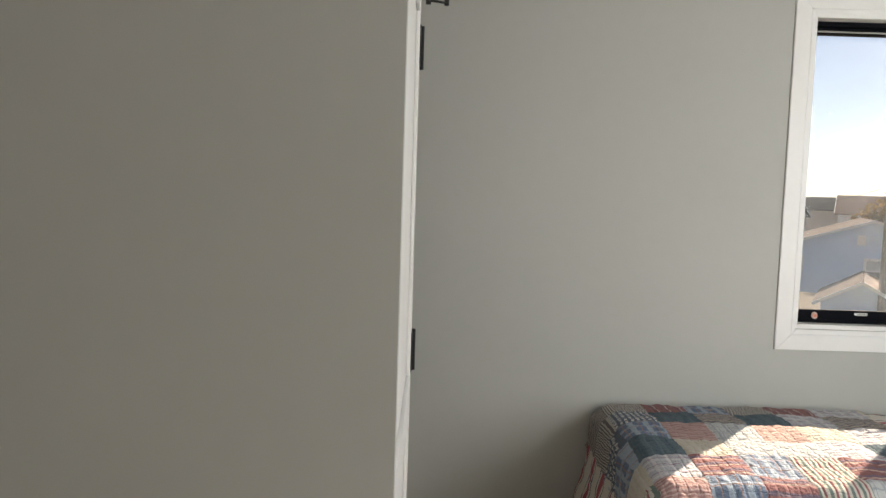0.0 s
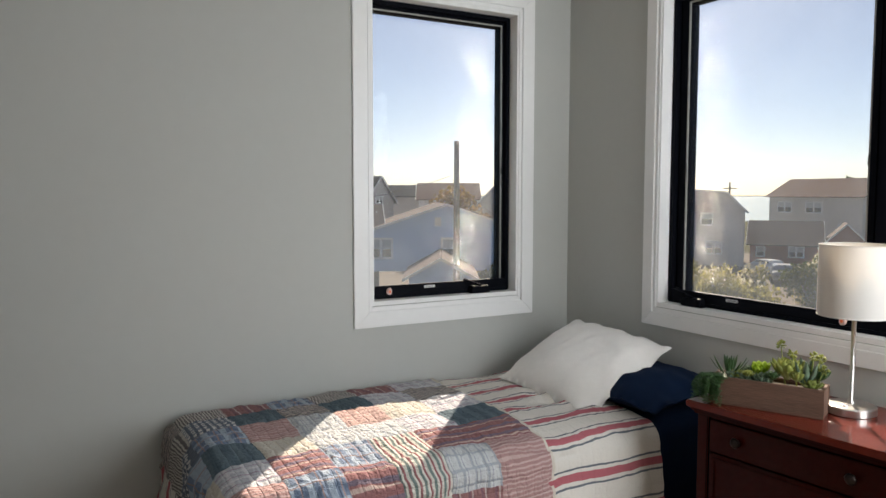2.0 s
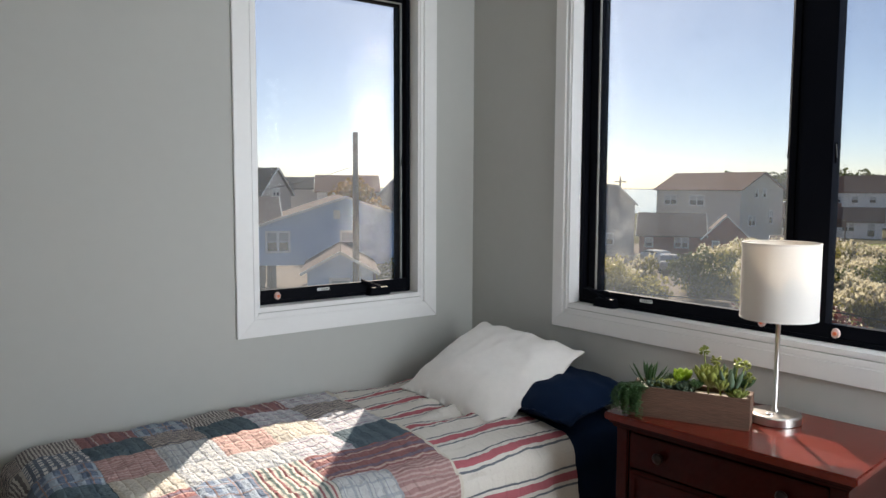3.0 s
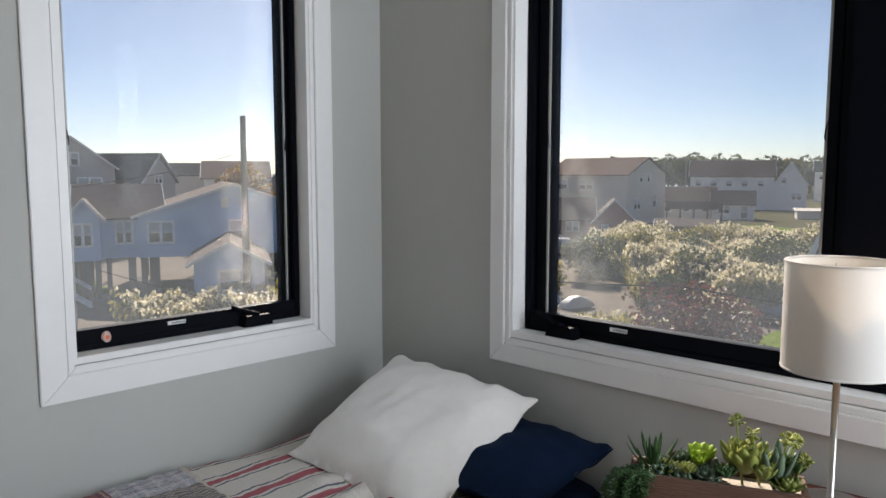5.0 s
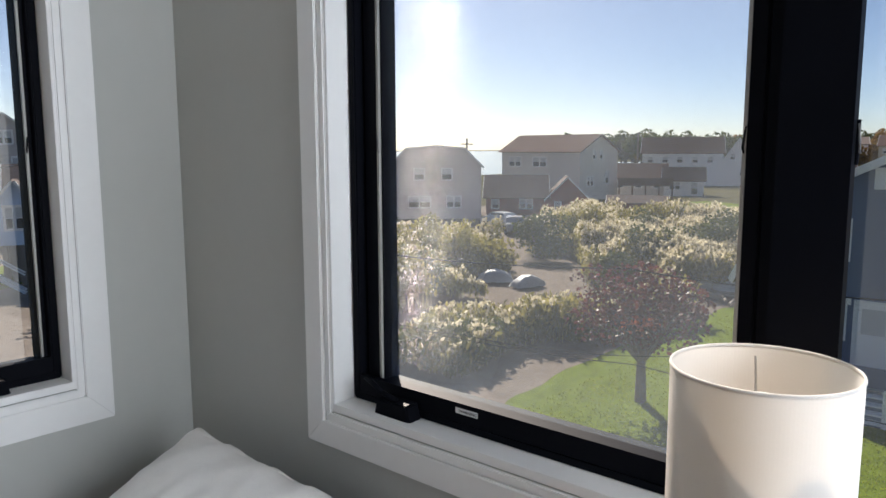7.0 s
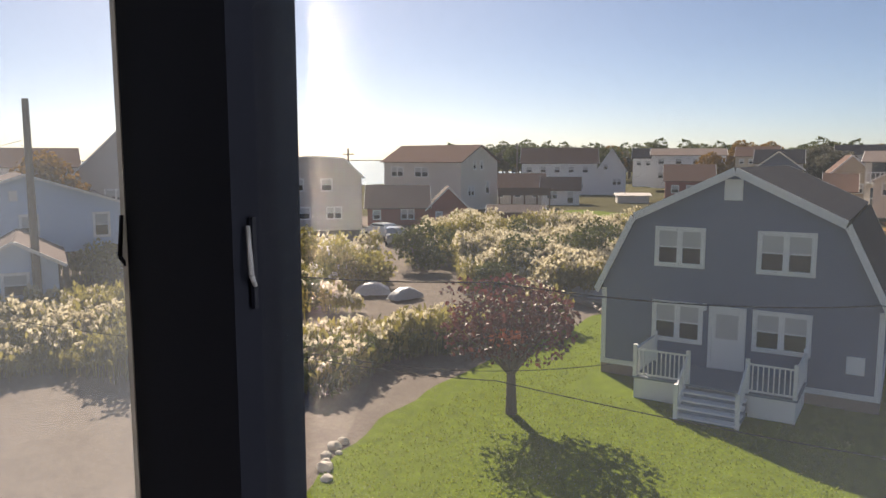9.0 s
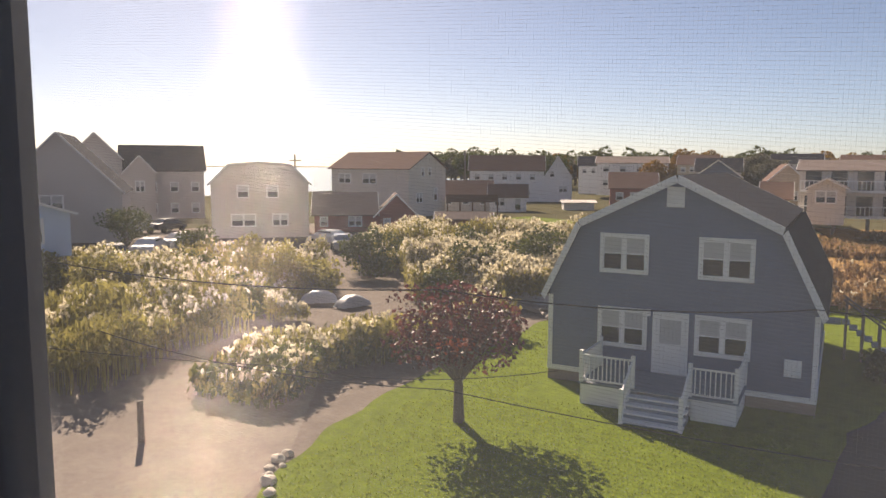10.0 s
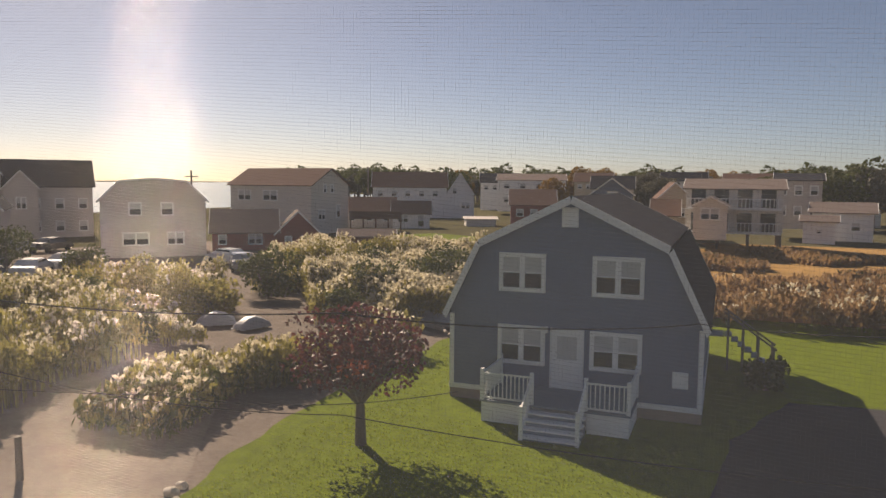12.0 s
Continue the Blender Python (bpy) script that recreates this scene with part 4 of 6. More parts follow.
add_rod(bm, (0, 0, 0), (0.045, 0, -0.006), 0.004, 0.003, 8)
add_rod(bm, (0.018, 0, -0.002), (0.012, 0, 0.016), 0.003, 0.003, 8)
add_rod(bm, (0.045, 0, -0.012), (0.045, 0, 0.004), 0.006, 0.006, 8)
link("stop_arm", bm, BLACK_METAL, hook, smooth=True)

# ---- ground ----
GZ = -5.5
DIRT = material("sandy gravel", (0.17, 0.145, 0.125), 1.0, spec=0.03, grain=0.4, scale=1.2, stain=0.25, bump=0.02)
GRASS = material("lawn", (0.104, 0.143, 0.010), 0.95, spec=0.05, grain=0.75, scale=2.2, stain=0.4, bump=0.08)
MARSH = material("golden marsh", (0.30, 0.185, 0.07), 0.95, spec=0.05, grain=0.4, scale=0.12, stain=0.45, bump=0.05)
ASPHALT = material("dark asphalt", (0.038, 0.038, 0.044), 0.9, spec=0.15, grain=0.2, scale=0.8, stain=0.2, bump=0.01)
CONCRETE = material("pale road", (0.20, 0.172, 0.150), 0.95, spec=0.04, grain=0.3, scale=0.9, stain=0.22, bump=0.01)
WATER = material("sea water", (0.05, 0.09, 0.12), 0.12, grain=0.05, scale=0.05, stain=0.1, bump=0.3)
EARTH = material("far land", (0.09, 0.085, 0.05), 0.95, spec=0.0, grain=0.3, scale=0.02, stain=0.3)


def sheet_of(name, poly, z, mat, label, cat):
    bm = bmesh.new()
    bm.faces.new([bm.verts.new((x, y, z)) for x, y in poly])
    bmesh.ops.triangulate(bm, faces=bm.faces)
    me_ob = structure(link(name, bm, mat), label, cat)
    return me_ob


sheet_of("ground", [(-3000, -3000), (4000, -3000), (4000, 4000), (-3000, 4000)], GZ, EARTH, "ground reaching the horizon, partly bare earth", "ground")


def polar(az, d):
    return (2.4 + d * math.sin(radians(az)), 1.0 + d * math.cos(radians(az)))


sheet_of("water", [polar(-40, 260), polar(-40, 3500), polar(62, 3500), polar(62, 260), polar(40, 170), polar(10, 170)], GZ + 0.06, WATER, "pale blue sea beyond the houses", "sea")
sheet_of("water", [polar(61, 230), polar(60, 420), polar(68, 420), polar(67, 230)], GZ + 0.07, WATER, "strip of harbour water", "water")
sheet_of("yard", [(4, -8), (4, 30), (-5, 62), (40, 75), (75, 60), (80, 30), (48, 10), (30, 12)], GZ + 0.012, DIRT, "sandy gravel track and yard", "gravel yard")
sheet_of("road", [(3, 14), (3, 60), (12.5, 38), (13.5, 30), (20, 20.5), (24, 17.5), (16, 12.7), (10, 11)], GZ + 0.02, CONCRETE, "pale sandy road", "road")


def curved(points, n=6):
    out = []
    for i in range(len(points)):
        a, b = Vector(points[i]), Vector(points[(i + 1) % len(points)])
        for k in range(n):
            p = a.lerp(b, k / n)
            out.append((p.x + 0.35 * noise.noise(Vector((p.x * 0.5, p.y * 0.5, 0))), p.y + 0.35 * noise.noise(Vector((p.x * 0.5, p.y * 0.5, 5)))))
    return out


sheet_of("lawn", curved([(12, -4), (12, 11), (15.6, 12.6), (19.0, 13.1), (23.8, 13.4), (29.4, 13.3), (34, 12.9), (37, 12.2), (37, 9), (50, -4), (50, -40), (28, -40), (28, -4)]), GZ + 0.03, GRASS, "mown green lawn", "lawn")
sheet_of("driveway", curved([(8, -30), (8, 1.5), (17.5, 1.2), (24.5, 0.6), (29, -1.3), (29.5, -5), (28, -30)]), GZ + 0.045, ASPHALT, "dark asphalt drive", "driveway")
sheet_of("marsh", [(45, -120), (45, 2), (49, 11), (80, 16), (90, 6), (92, -120)], GZ + 0.04, MARSH, "golden marsh grass", "marsh")
sheet_of("lawn", [(88, 14), (100, 40), (88, 45), (80, 28), (76, 17)], GZ + 0.05, GRASS, "patch of bright green lawn", "lawn")
sheet_of("lawn", [(5, 38.5), (5, 58), (19, 50), (18, 45), (13, 41)], GZ + 0.05, GRASS, "grass beside the stilted house", "lawn")
sheet_of("lawn", [(60, -90), (60, -2), (99, 4), (99, -90)], GZ + 0.05, MARSH, "rough golden grass", "marsh")


# ---- houses ----
def siding(name, color, pitch=0.14, rough=0.75, vertical=False):
    m = material(name, color, rough, grain=0.05, scale=0.8, stain=0.08)
    n, l = m.node_tree.nodes, m.node_tree.links
    co, sep, w = n.new("ShaderNodeTexCoord"), n.new("ShaderNodeSeparateXYZ"), n.new("ShaderNodeMath")
    l.new(co.outputs["Object"], sep.inputs[0])
    w.operation = "MULTIPLY"
    l.new(sep.outputs[2], w.inputs[0])
    w.inputs[1].default_value = 1 / pitch
    f = n.new("ShaderNodeMath")
    f.operation = "FRACT"
    l.new(w.outputs[0], f.inputs[0])
    bp = n.new("ShaderNodeBump")
    socket(bp, "Strength", 1.0)
    socket(bp, "Distance", 0.006)
    l.new(f.outputs[0], bp.inputs["Height"])
    l.new(bp.outputs[0], n["Principled BSDF"].inputs["Normal"])
    return m


SLATE = siding("slate blue siding", (0.135, 0.168, 0.25))
SKYBLUE = siding("pale blue siding", (0.52, 0.63, 0.80))
GREYS = siding("grey shingle siding", (0.52, 0.48, 0.455))
BEIGE = siding("beige siding", (0.64, 0.60, 0.55))
WHITES = siding("white siding", (0.78, 0.77, 0.76))
TAN = siding("tan siding", (0.50, 0.42, 0.32))
BRICKRED = siding("red brick wall", (0.27, 0.11, 0.09), 0.075)
BLOCK = siding("concrete block", (0.26, 0.20, 0.17), 0.2)
ROOF_DARK = material("dark shingle roof", (0.030, 0.032, 0.042), 1.0, spec=0.02, grain=0.25, scale=2.5, stain=0.2, bump=0.02)
ROOF_RED = material("red brown shingle roof", (0.145, 0.095, 0.08), 1.0, spec=0.03, grain=0.2, scale=2, stain=0.15, bump=0.02)
ROOF_GREY = material("grey shingle roof", (0.17, 0.14, 0.13), 1.0, spec=0.03, grain=0.2, scale=2, stain=0.15, bump=0.02)
WHITEP = material("white exterior paint", (0.78, 0.78, 0.77), 0.6, grain=0.03, scale=4, stain=0.05)
PANE = material("dark window glass", (0.035, 0.042, 0.05), 0.08, grain=0.1, scale=1, stain=0.3)
BLIND = material("window blind", (0.48, 0.48, 0.48), 0.7, grain=0.06, scale=4)
BARK = material("grey bark", (0.13, 0.10, 0.085), 0.95, grain=0.35, scale=3, stain=0.3, bump=0.02, stretch=(3, 3, 0.6))
POLE = material("weathered pole", (0.17, 0.145, 0.12), 0.9, grain=0.3, scale=2, stain=0.2, stretch=(4, 4, 0.4))
DECK = material("brown deck wood", (0.11, 0.055, 0.04), 0.85, grain=0.2, scale=2)


def house_window(parent, put, u, v, w, h, double=False, blind=True):
    """A framed window on a wall: put(u, v, d) with d outwards."""
    win = new("window")
    win.parent = parent

    def bar(nm, a0, a1, b0, b1, d0, d1, mat):
        bm = bmesh.new()
        q = [(a0, b0), (a1, b0), (a1, b1), (a0, b1)]
        lo, hi = [bm.verts.new(put(a, b, d0)) for a, b in q], [bm.verts.new(put(a, b, d1)) for a, b in q]
        bm.faces.new(lo)
        bm.faces.new(hi[::-1])
        for i in range(4):
            bm.faces.new((lo[i], hi[i], hi[(i + 1) % 4], lo[(i + 1) % 4]))
        return link(nm, bm, mat, win)

    t = 0.135
    bm = bmesh.new()
    frame_ring(bm, u - w / 2, u + w / 2, v, v + h, t, 0.004, 0.06, put)
    link("frame", bm, WHITEP, win)
    sashes = [(u - w / 2 + t, u - 0.085), (u + 0.085, u + w / 2 - t)] if double else [(u - w / 2 + t, u + w / 2 - t)]
    if double:
        bar("mullion", u - 0.085, u + 0.085, v + t, v + h - t, 0.004, 0.05, WHITEP)
    mid = v + h * 0.5
    for a, b in sashes:
        bar("pane", a, b, v + t, mid - 0.02, 0.006, 0.012, PANE)
        bar("pane", a, b, mid + 0.02, v + h - t, 0.006, 0.02, BLIND if blind else PANE)
        bar("meeting_rail", a, b, mid - 0.02, mid + 0.02, 0.006, 0.035, WHITEP)
    return win


def house(name, left, right, depth, z0, eave, ridge, wall, roof, label, along=True, windows=(), over=0.35, kink=None, base=None, side_windows=(), rake=WHITEP, stilts=0.0, cat="house", rake_drop=0.03):
    """A house whose near face runs from left to right as seen from the room. along: the ridge runs that way too; else the
    near face is a gable. kink: (inset, height) of a gambrel's break. windows: (across, sill height, width, height, double)."""
    L, R = Vector(left), Vector(right)
    W = (R - L).length
    ang = math.degrees(math.atan2(R.y - L.y, R.x - L.x))
    h = thing(name, (L.x, L.y, z0), label, cat, turn=ang)
    e, r = eave - z0, ridge - z0
    away = 1 if (Matrix.Rotation(radians(ang), 2) @ Vector((0, 1))).dot(L) > 0 else -1
    D = depth * away
    zb = stilts
    if along:
        prof = [(0, zb), (D, zb), (D, e), (D / 2, r), (0, e)]
        bm = prism_bm(prof, 0, W, "x")
        slopes = [((0, e), (D / 2, r)), ((D, e), (D / 2, r))]
        mid = D / 2
    else:
        if kink:
            prof = [(0, zb), (W, zb), (W, e), (W - kink[0], kink[1] - z0), (W / 2, r), (kink[0], kink[1] - z0), (0, e)]
            slopes = [((0, e), (kink[0], kink[1] - z0)), ((kink[0], kink[1] - z0), (W / 2, r)), ((W, e), (W - kink[0], kink[1] - z0)), ((W - kink[0], kink[1] - z0), (W / 2, r))]
        else:
            prof = [(0, zb), (W, zb), (W, e), (W / 2, r), (0, e)]
            slopes = [((0, e), (W / 2, r)), ((W, e), (W / 2, r))]
        bm = prism_bm(prof, 0, D, "y")
        mid = W / 2
    part("wall", bm, wall, h)
    if base and not stilts:
        o = 0.02
        y0, y1 = sorted((-o * away, D + o * away))
        part("foundation", box_bm(-o, W + o, y0, y1, -0.02, base - z0), BLOCK, h)
        part("skirt_board", box_bm(-o - 0.02, W + o + 0.02, y0 - 0.02, y1 + 0.02, base - z0, base - z0 + 0.16), WHITEP, h)
    if stilts:
        for i in range(4):
            for j in range(3):
                x, y = 0.2 + i * (W - 0.4) / 3, (0.2 + j * (abs(D) - 0.4) / 2) * away
                part("pile", box_bm(x - 0.12, x + 0.12, y - 0.12, y + 0.12, 0, stilts), POLE, h)
    th = 0.14 if kink and rake_drop > 0.05 else 0.11
    for (a, b), (c, d) in slopes:
        v = Vector((c - a, d - b))
        v.normalize()
        n_ = Vector((-v.y, v.x))
        if n_.y < 0:
            n_ = -n_
        ext = over if (b == e) else 0.0
        p0, p1 = Vector((a, b)) - v * ext, Vector((c, d))
        if abs(c - mid) < 0.01:
            p1 = p1 + v * 0.02
        poly = [(p0.x, p0.y + 0.004), (p1.x, p1.y + 0.004), (p1.x + n_.x * th, p1.y + n_.y * th), (p0.x + n_.x * th, p0.y + n_.y * th)]
        if along:
            bmr = prism_bm(poly, -over, W + over, "x")
            bma = [prism_bm(poly, -over - 0.05, -over - 0.003, "x"), prism_bm(poly, W + over + 0.003, W + over + 0.05, "x")]
        else:
            f0, f1 = -over * away, D + over * away
            bmr = prism_bm(poly, f0, f1, "y")
            low = [(p0.x, p0.y - rake_drop), (p1.x, p1.y - rake_drop), poly[2], poly[3]]
            bma = [prism_bm(low, f0 - 0.06 * away, f0 - 0.003 * away, "y"), prism_bm(low, f1 + 0.003 * away, f1 + 0.06 * away, "y")]
        part("roof", bmr, roof, h)
        for q in bma:
            part("rake_board", q, rake, h)
    put = lambda u, v, d: (u, -d * away, v)
    for w in windows:
        u, sill, ww, hh, dbl = w
        house_window(h, put, u, sill - z0, ww, hh, dbl)
    for w in side_windows:
        end, u, sill, ww, hh, dbl = w
        x = 0 if end == 0 else W
        s = -1 if end == 0 else 1
        house_window(h, lambda a, v, d: (x + s * d, a * away, v), u, sill - z0, ww, hh, dbl)
    return h, W, D, away


# the slate-blue gambrel house with its porch
gh, GW, GD, GA = house("gambrel_house", (25.58, 9.53), (25.58, 1.50), 10.2, GZ, -2.45, 1.22, SLATE, ROOF_DARK, "slate-blue gambrel house with white trim and a small front porch", along=False,
                       kink=(1.06, -0.22), base=-5.14, over=0.22, rake_drop=0.10,
                       windows=((2.44, -1.75, 1.54, 1.26, True), (5.48, -1.77, 1.58, 1.28, True), (2.44, -4.13, 1.57, 1.29, True), (5.46, -4.11, 1.60, 1.25, True)))


def gput(u, v, d):
    return (u, -d * GA, v - GZ)


def gbox(name, u0, u1, v0, v1, d0, d1, mat, parent, label="", bevel=0.0):
    bm = bmesh.new()
    q = [(u0, v0), (u1, v0), (u1, v1), (u0, v1)]
    lo, hi = [bm.verts.new(gput(a, b, d0)) for a, b in q], [bm.verts.new(gput(a, b, d1)) for a, b in q]
    bm.faces.new(lo)
    bm.faces.new(hi[::-1])
    for i in range(4):
        bm.faces.new((lo[i], hi[i], hi[(i + 1) % 4], lo[(i + 1) % 4]))
    return part(name, bm, mat, parent, label, bevel=bevel)


gbox("corner_board", -0.03, 0.12, -5.0, -2.6, 0.0045, 0.035, WHITEP, gh)
gbox("corner_board", GW - 0.12, GW + 0.03, -5.0, -2.6, 0.0045, 0.035, WHITEP, gh)
gbox("gable_vent", 3.70, 4.22, 0.38, 1.0, 0.0045, 0.05, WHITEP, gh, "white gable vent")
for k in range(6):
    gbox("vent_slat", 3.75, 4.17, 0.43 + k * 0.09, 0.46 + k * 0.09, 0.0505, 0.07, WHITEP, gh)
gd = new("door")
gd.parent = gh
gbox("door_frame", 3.40, 3.50, -5.0, -2.86, 0.0045, 0.06, WHITEP, gd)
gbox("door_frame", 4.38, 4.48, -5.0, -2.86, 0.0045, 0.06, WHITEP, gd)
gbox("door_frame", 3.502, 4.378, -2.97, -2.86, 0.0045, 0.06, WHITEP, gd)
gbox("door_leaf", 3.502, 4.378, -4.99, -2.972, 0.0045, 0.03, WHITEP, gd, "white front door")
gbox("door_panel", 3.62, 4.26, -3.85, -3.1, 0.0302, 0.040, BLIND, gd)
gbox("door_panel", 3.62, 4.26, -4.85, -4.0, 0.0302, 0.036, WHITEP, gd)
gbox("notice_board", 7.18, 7.64, -4.42, -3.92, 0.0045, 0.07, WHITEP, gh, "pale meter box")
gbox("wall_lamp", 3.22, 3.32, -3.02, -2.82, 0.0045, 0.12, WHITEP, gh)

porch = thing("porch", (25.58, 9.53, GZ), "white-painted wooden porch with steps and railings", "porch", turn=-90)
PD = 2.10
DECKG = material("grey porch deck", (0.20, 0.23, 0.27), 0.7, grain=0.15, scale=1.5, stretch=(1, 9, 1))
gbox("porch_base", 1.77, 3.28, GZ, -4.86, 0.06, PD, WHITEP, porch)
gbox("porch_base", 4.97, 6.17, GZ, -4.86, 0.06, PD, WHITEP, porch)
gbox("porch_base", 3.282, 4.968, GZ, -4.86, 0.06, PD - 0.3, WHITEP, porch)
gbox("deck", 1.72, 6.22, -4.858, -4.80, 0.06, PD + 0.05, DECKG, porch, "grey painted deck")
for k in range(4):
    gbox("step", 3.32, 4.94, GZ + 0.004, -4.99 - 0.145 * k, PD + 0.052 + 0.29 * k, PD + 0.338 + 0.29 * k, DECKG, porch)
    gbox("tread", 3.28, 4.98, -4.988 - 0.145 * k, -4.945 - 0.145 * k, PD + 0.054 + 0.29 * k, PD + 0.37 + 0.29 * k, WHITEP, porch)


def rail_run(u0, u1, d0, d1):
    n_ = max(2, int(math.hypot(u1 - u0, d1 - d0) / 0.125))
    for zz in (-4.72, -3.98):
        bm = bmesh.new()
        add_rod(bm, gput(u0, zz, d0), gput(u1, zz, d1), 0.035, 0.035, 4)
        part("rail", bm, WHITEP, porch)
    for k in range(1, n_):
        f = k / n_
        u, d = u0 + (u1 - u0) * f, d0 + (d1 - d0) * f
        gbox("baluster", u - 0.016, u + 0.016, -4.69, -4.0, d - 0.016, d + 0.016, WHITEP, porch)


for u, d in ((1.80, PD), (3.33, PD), (4.93, PD), (6.15, PD), (1.80, 0.10), (6.15, 0.10)):
    gbox("post", u - 0.055, u + 0.055, -4.798, -3.84, d - 0.055, d + 0.055, WHITEP, porch)
for u in (3.33, 4.93):
    gbox("post", u - 0.055, u + 0.055, GZ + 0.005, -4.50, PD + 1.15, PD + 1.26, WHITEP, porch)
    for dz, dd in ((0.0, 0), (-0.58, 0)):
        bm = bmesh.new()
        add_rod(bm, gput(u, -3.95 + dz, PD), gput(u, -4.58 + dz, PD + 1.2), 0.035, 0.035, 4)
        part("stair_rail", bm, WHITEP, porch)
    for k in range(1, 6):
        f = k / 6
        gbox("baluster", u - 0.016, u + 0.016, -4.53 - 0.63 * f, -3.95 - 0.63 * f, PD + 1.2 * f - 0.016, PD + 1.2 * f + 0.016, WHITEP, porch)
rail_run(1.80, 3.33, PD, PD)
rail_run(4.93, 6.15, PD, PD)
rail_run(1.80, 1.80, 0.1, PD)
rail_run(6.15, 6.15, 0.1, PD)

# back stair of the gambrel house, beyond its corner
bs = thing("back_stair", (33.0, 0.9, GZ), "grey wooden stair with railings behind the house", "stair", turn=-90)
for k in range(7):
    part("tread", box_bm(0.25 * k, 0.25 * k + 0.27, 0, 1.0, 1.35 - 0.19 * k, 1.39 - 0.19 * k), DECKG, bs)
for y in (0, 1.0):
    bm = bmesh.new()
    add_rod(bm, (0, y, 2.3), (1.9, y, 0.95), 0.045, 0.045, 4)
    part("handrail", bm, POLE, bs)
    for k in range(4):
        part("post", box_bm(0.1 + 0.55 * k, 0.18 + 0.55 * k, y - 0.04, y + 0.04, 0, 2.2 - 0.39 * k), POLE, bs)
part("landing", box_bm(-1.4, -0.02, -0.05, 1.05, 1.34, 1.40), DECKG, bs)


def row(n_, u0, u1, sill, w, h, dbl=False):
    return tuple((u0 + (u1 - u0) * k / max(1, n_ - 1), sill, w, h, dbl) for k in range(n_))


# houses across the marsh, nearest to farthest
house("brick_house", (65.2, 50.4), (68.95, 45.1), 7.5, GZ, -3.55, -1.4, BRICKRED, ROOF_GREY, "low red brick house with a grey-brown roof", windows=((1.0, -4.9, 0.9, 1.1, False), (4.3, -4.9, 1.5, 1.2, True)), side_windows=((1, 2.2, -5.0, 0.9, 1.1, False), (1, 5.0, -5.0, 0.9, 1.1, False)))
house("brick_wing", (68.95, 45.1), (71.4, 41.4), 5.5, GZ, -3.7, -1.5, BRICKRED, ROOF_GREY, "red brick gabled wing with small windows", along=False, windows=((1.2, -5.0, 0.8, 1.0, False), (3.0, -5.1, 0.8, 1.1, False)), cat="house wing")
house("tan_house", (91.3, 67.6), (89.9, 53.5), 9.0, GZ, 1.25, 3.5, BEIGE, ROOF_RED, "large beige house with a red-brown roof and dark rakes", windows=((2.6, -1.0, 2.4, 1.5, True), (7.2, -1.0, 2.6, 1.5, True), (11.4, -4.2, 1.2, 1.9, False)),
      side_windows=((1, 3.2, 0.1, 0.8, 1.3, False), (1, 4.9, 0.1, 0.8, 1.3, False), (1, 2.4, -3.6, 1.6, 1.5, True), (1, 6.4, -3.4, 1.0, 1.9, False)), over=0.4, rake=ROOF_DARK)
house("grey_ranch", (106.1, 57.4), (109.8, 50.0), 7.0, GZ, -2.9, -0.8, GREYS, ROOF_RED, "low grey ranch house with a brown roof", windows=row(3, 1.3, 6.8, -4.5, 1.1, 1.2))
house("white_cottage", (107.8, 49.6), (110.0, 44.3), 5.0, GZ, -3.1, -1.3, WHITES, ROOF_RED, "white cottage with a brown roof and a porch", windows=((1.6, -4.6, 1.7, 1.3, True), (4.4, -5.3, 1.1, 2.0, False)))
house("white_house", (136.9, 67.4), (142.8, 53.8), 9.0, GZ, 0.8, 3.7, WHITES, ROOF_RED, "long white two-storey house with a dark red roof", windows=row(5, 1.5, 12.5, -1.2, 1.2, 1.3) + row(4, 2.0, 11.5, -4.2, 1.4, 1.4))
house("white_house_wing", (142.8, 53.8), (144.6, 48.6), 9.0, GZ, -0.6, 3.5, WHITES, ROOF_DARK, "white gabled wing with balconies", along=False, windows=((1.6, -0.6, 1.0, 1.3, False), (3.8, -3.6, 1.8, 1.4, True)), cat="house wing")
house("white_block", (160.5, 48.4), (164.1, 34.0), 12.0, GZ + 0.9, 2.3, 3.7, WHITES, ROOF_GREY, "pale three-storey house with a low brown roof", windows=row(4, 2.0, 12.5, 0.4, 1.4, 1.3) + row(4, 2.0, 12.5, -2.6, 1.4, 1.4), cat="house")
house("condominium", (67.4, 83.5), (75.2, 76.7), 12.0, GZ, 0.9, 4.2, GREYS, ROOF_DARK, "large grey shingled apartment house with gables", windows=row(4, 1.3, 9.2, -2.0, 1.1, 1.4) + row(4, 1.3, 9.2, -4.8, 1.1, 1.4), cat="apartment house")
house("condominium_gable", (66.5, 81.6), (69.3, 79.2), 4.0, GZ, 0.7, 2.7, GREYS, ROOF_DARK, "grey shingled gabled bay with white trim", along=False, windows=((1.85, -1.9, 1.2, 1.5, True),), cat="apartment house")
house("condominium_gable", (62.5, 86.8), (67.3, 82.9), 4.0, GZ, 2.4, 5.6, GREYS, ROOF_DARK, "tall grey shingled gabled bay", along=False, windows=((3.0, -1.9, 1.6, 1.5, True), (3.0, -4.6, 1.6, 1.5, True)), cat="apartment house")
house("grey_gambrel_house", (54.8, 54.7), (61.0, 47.8), 9.0, GZ, -0.1, 1.85, GREYS, ROOF_GREY, "grey gambrel house with white windows", along=False, kink=(1.7, 1.62), windows=((3.0, -1.6, 1.2, 1.3, False), (5.8, -1.6, 1.2, 1.3, False), (3.0, -4.4, 2.4, 1.3, True), (6.5, -4.4, 1.6, 1.3, True)))


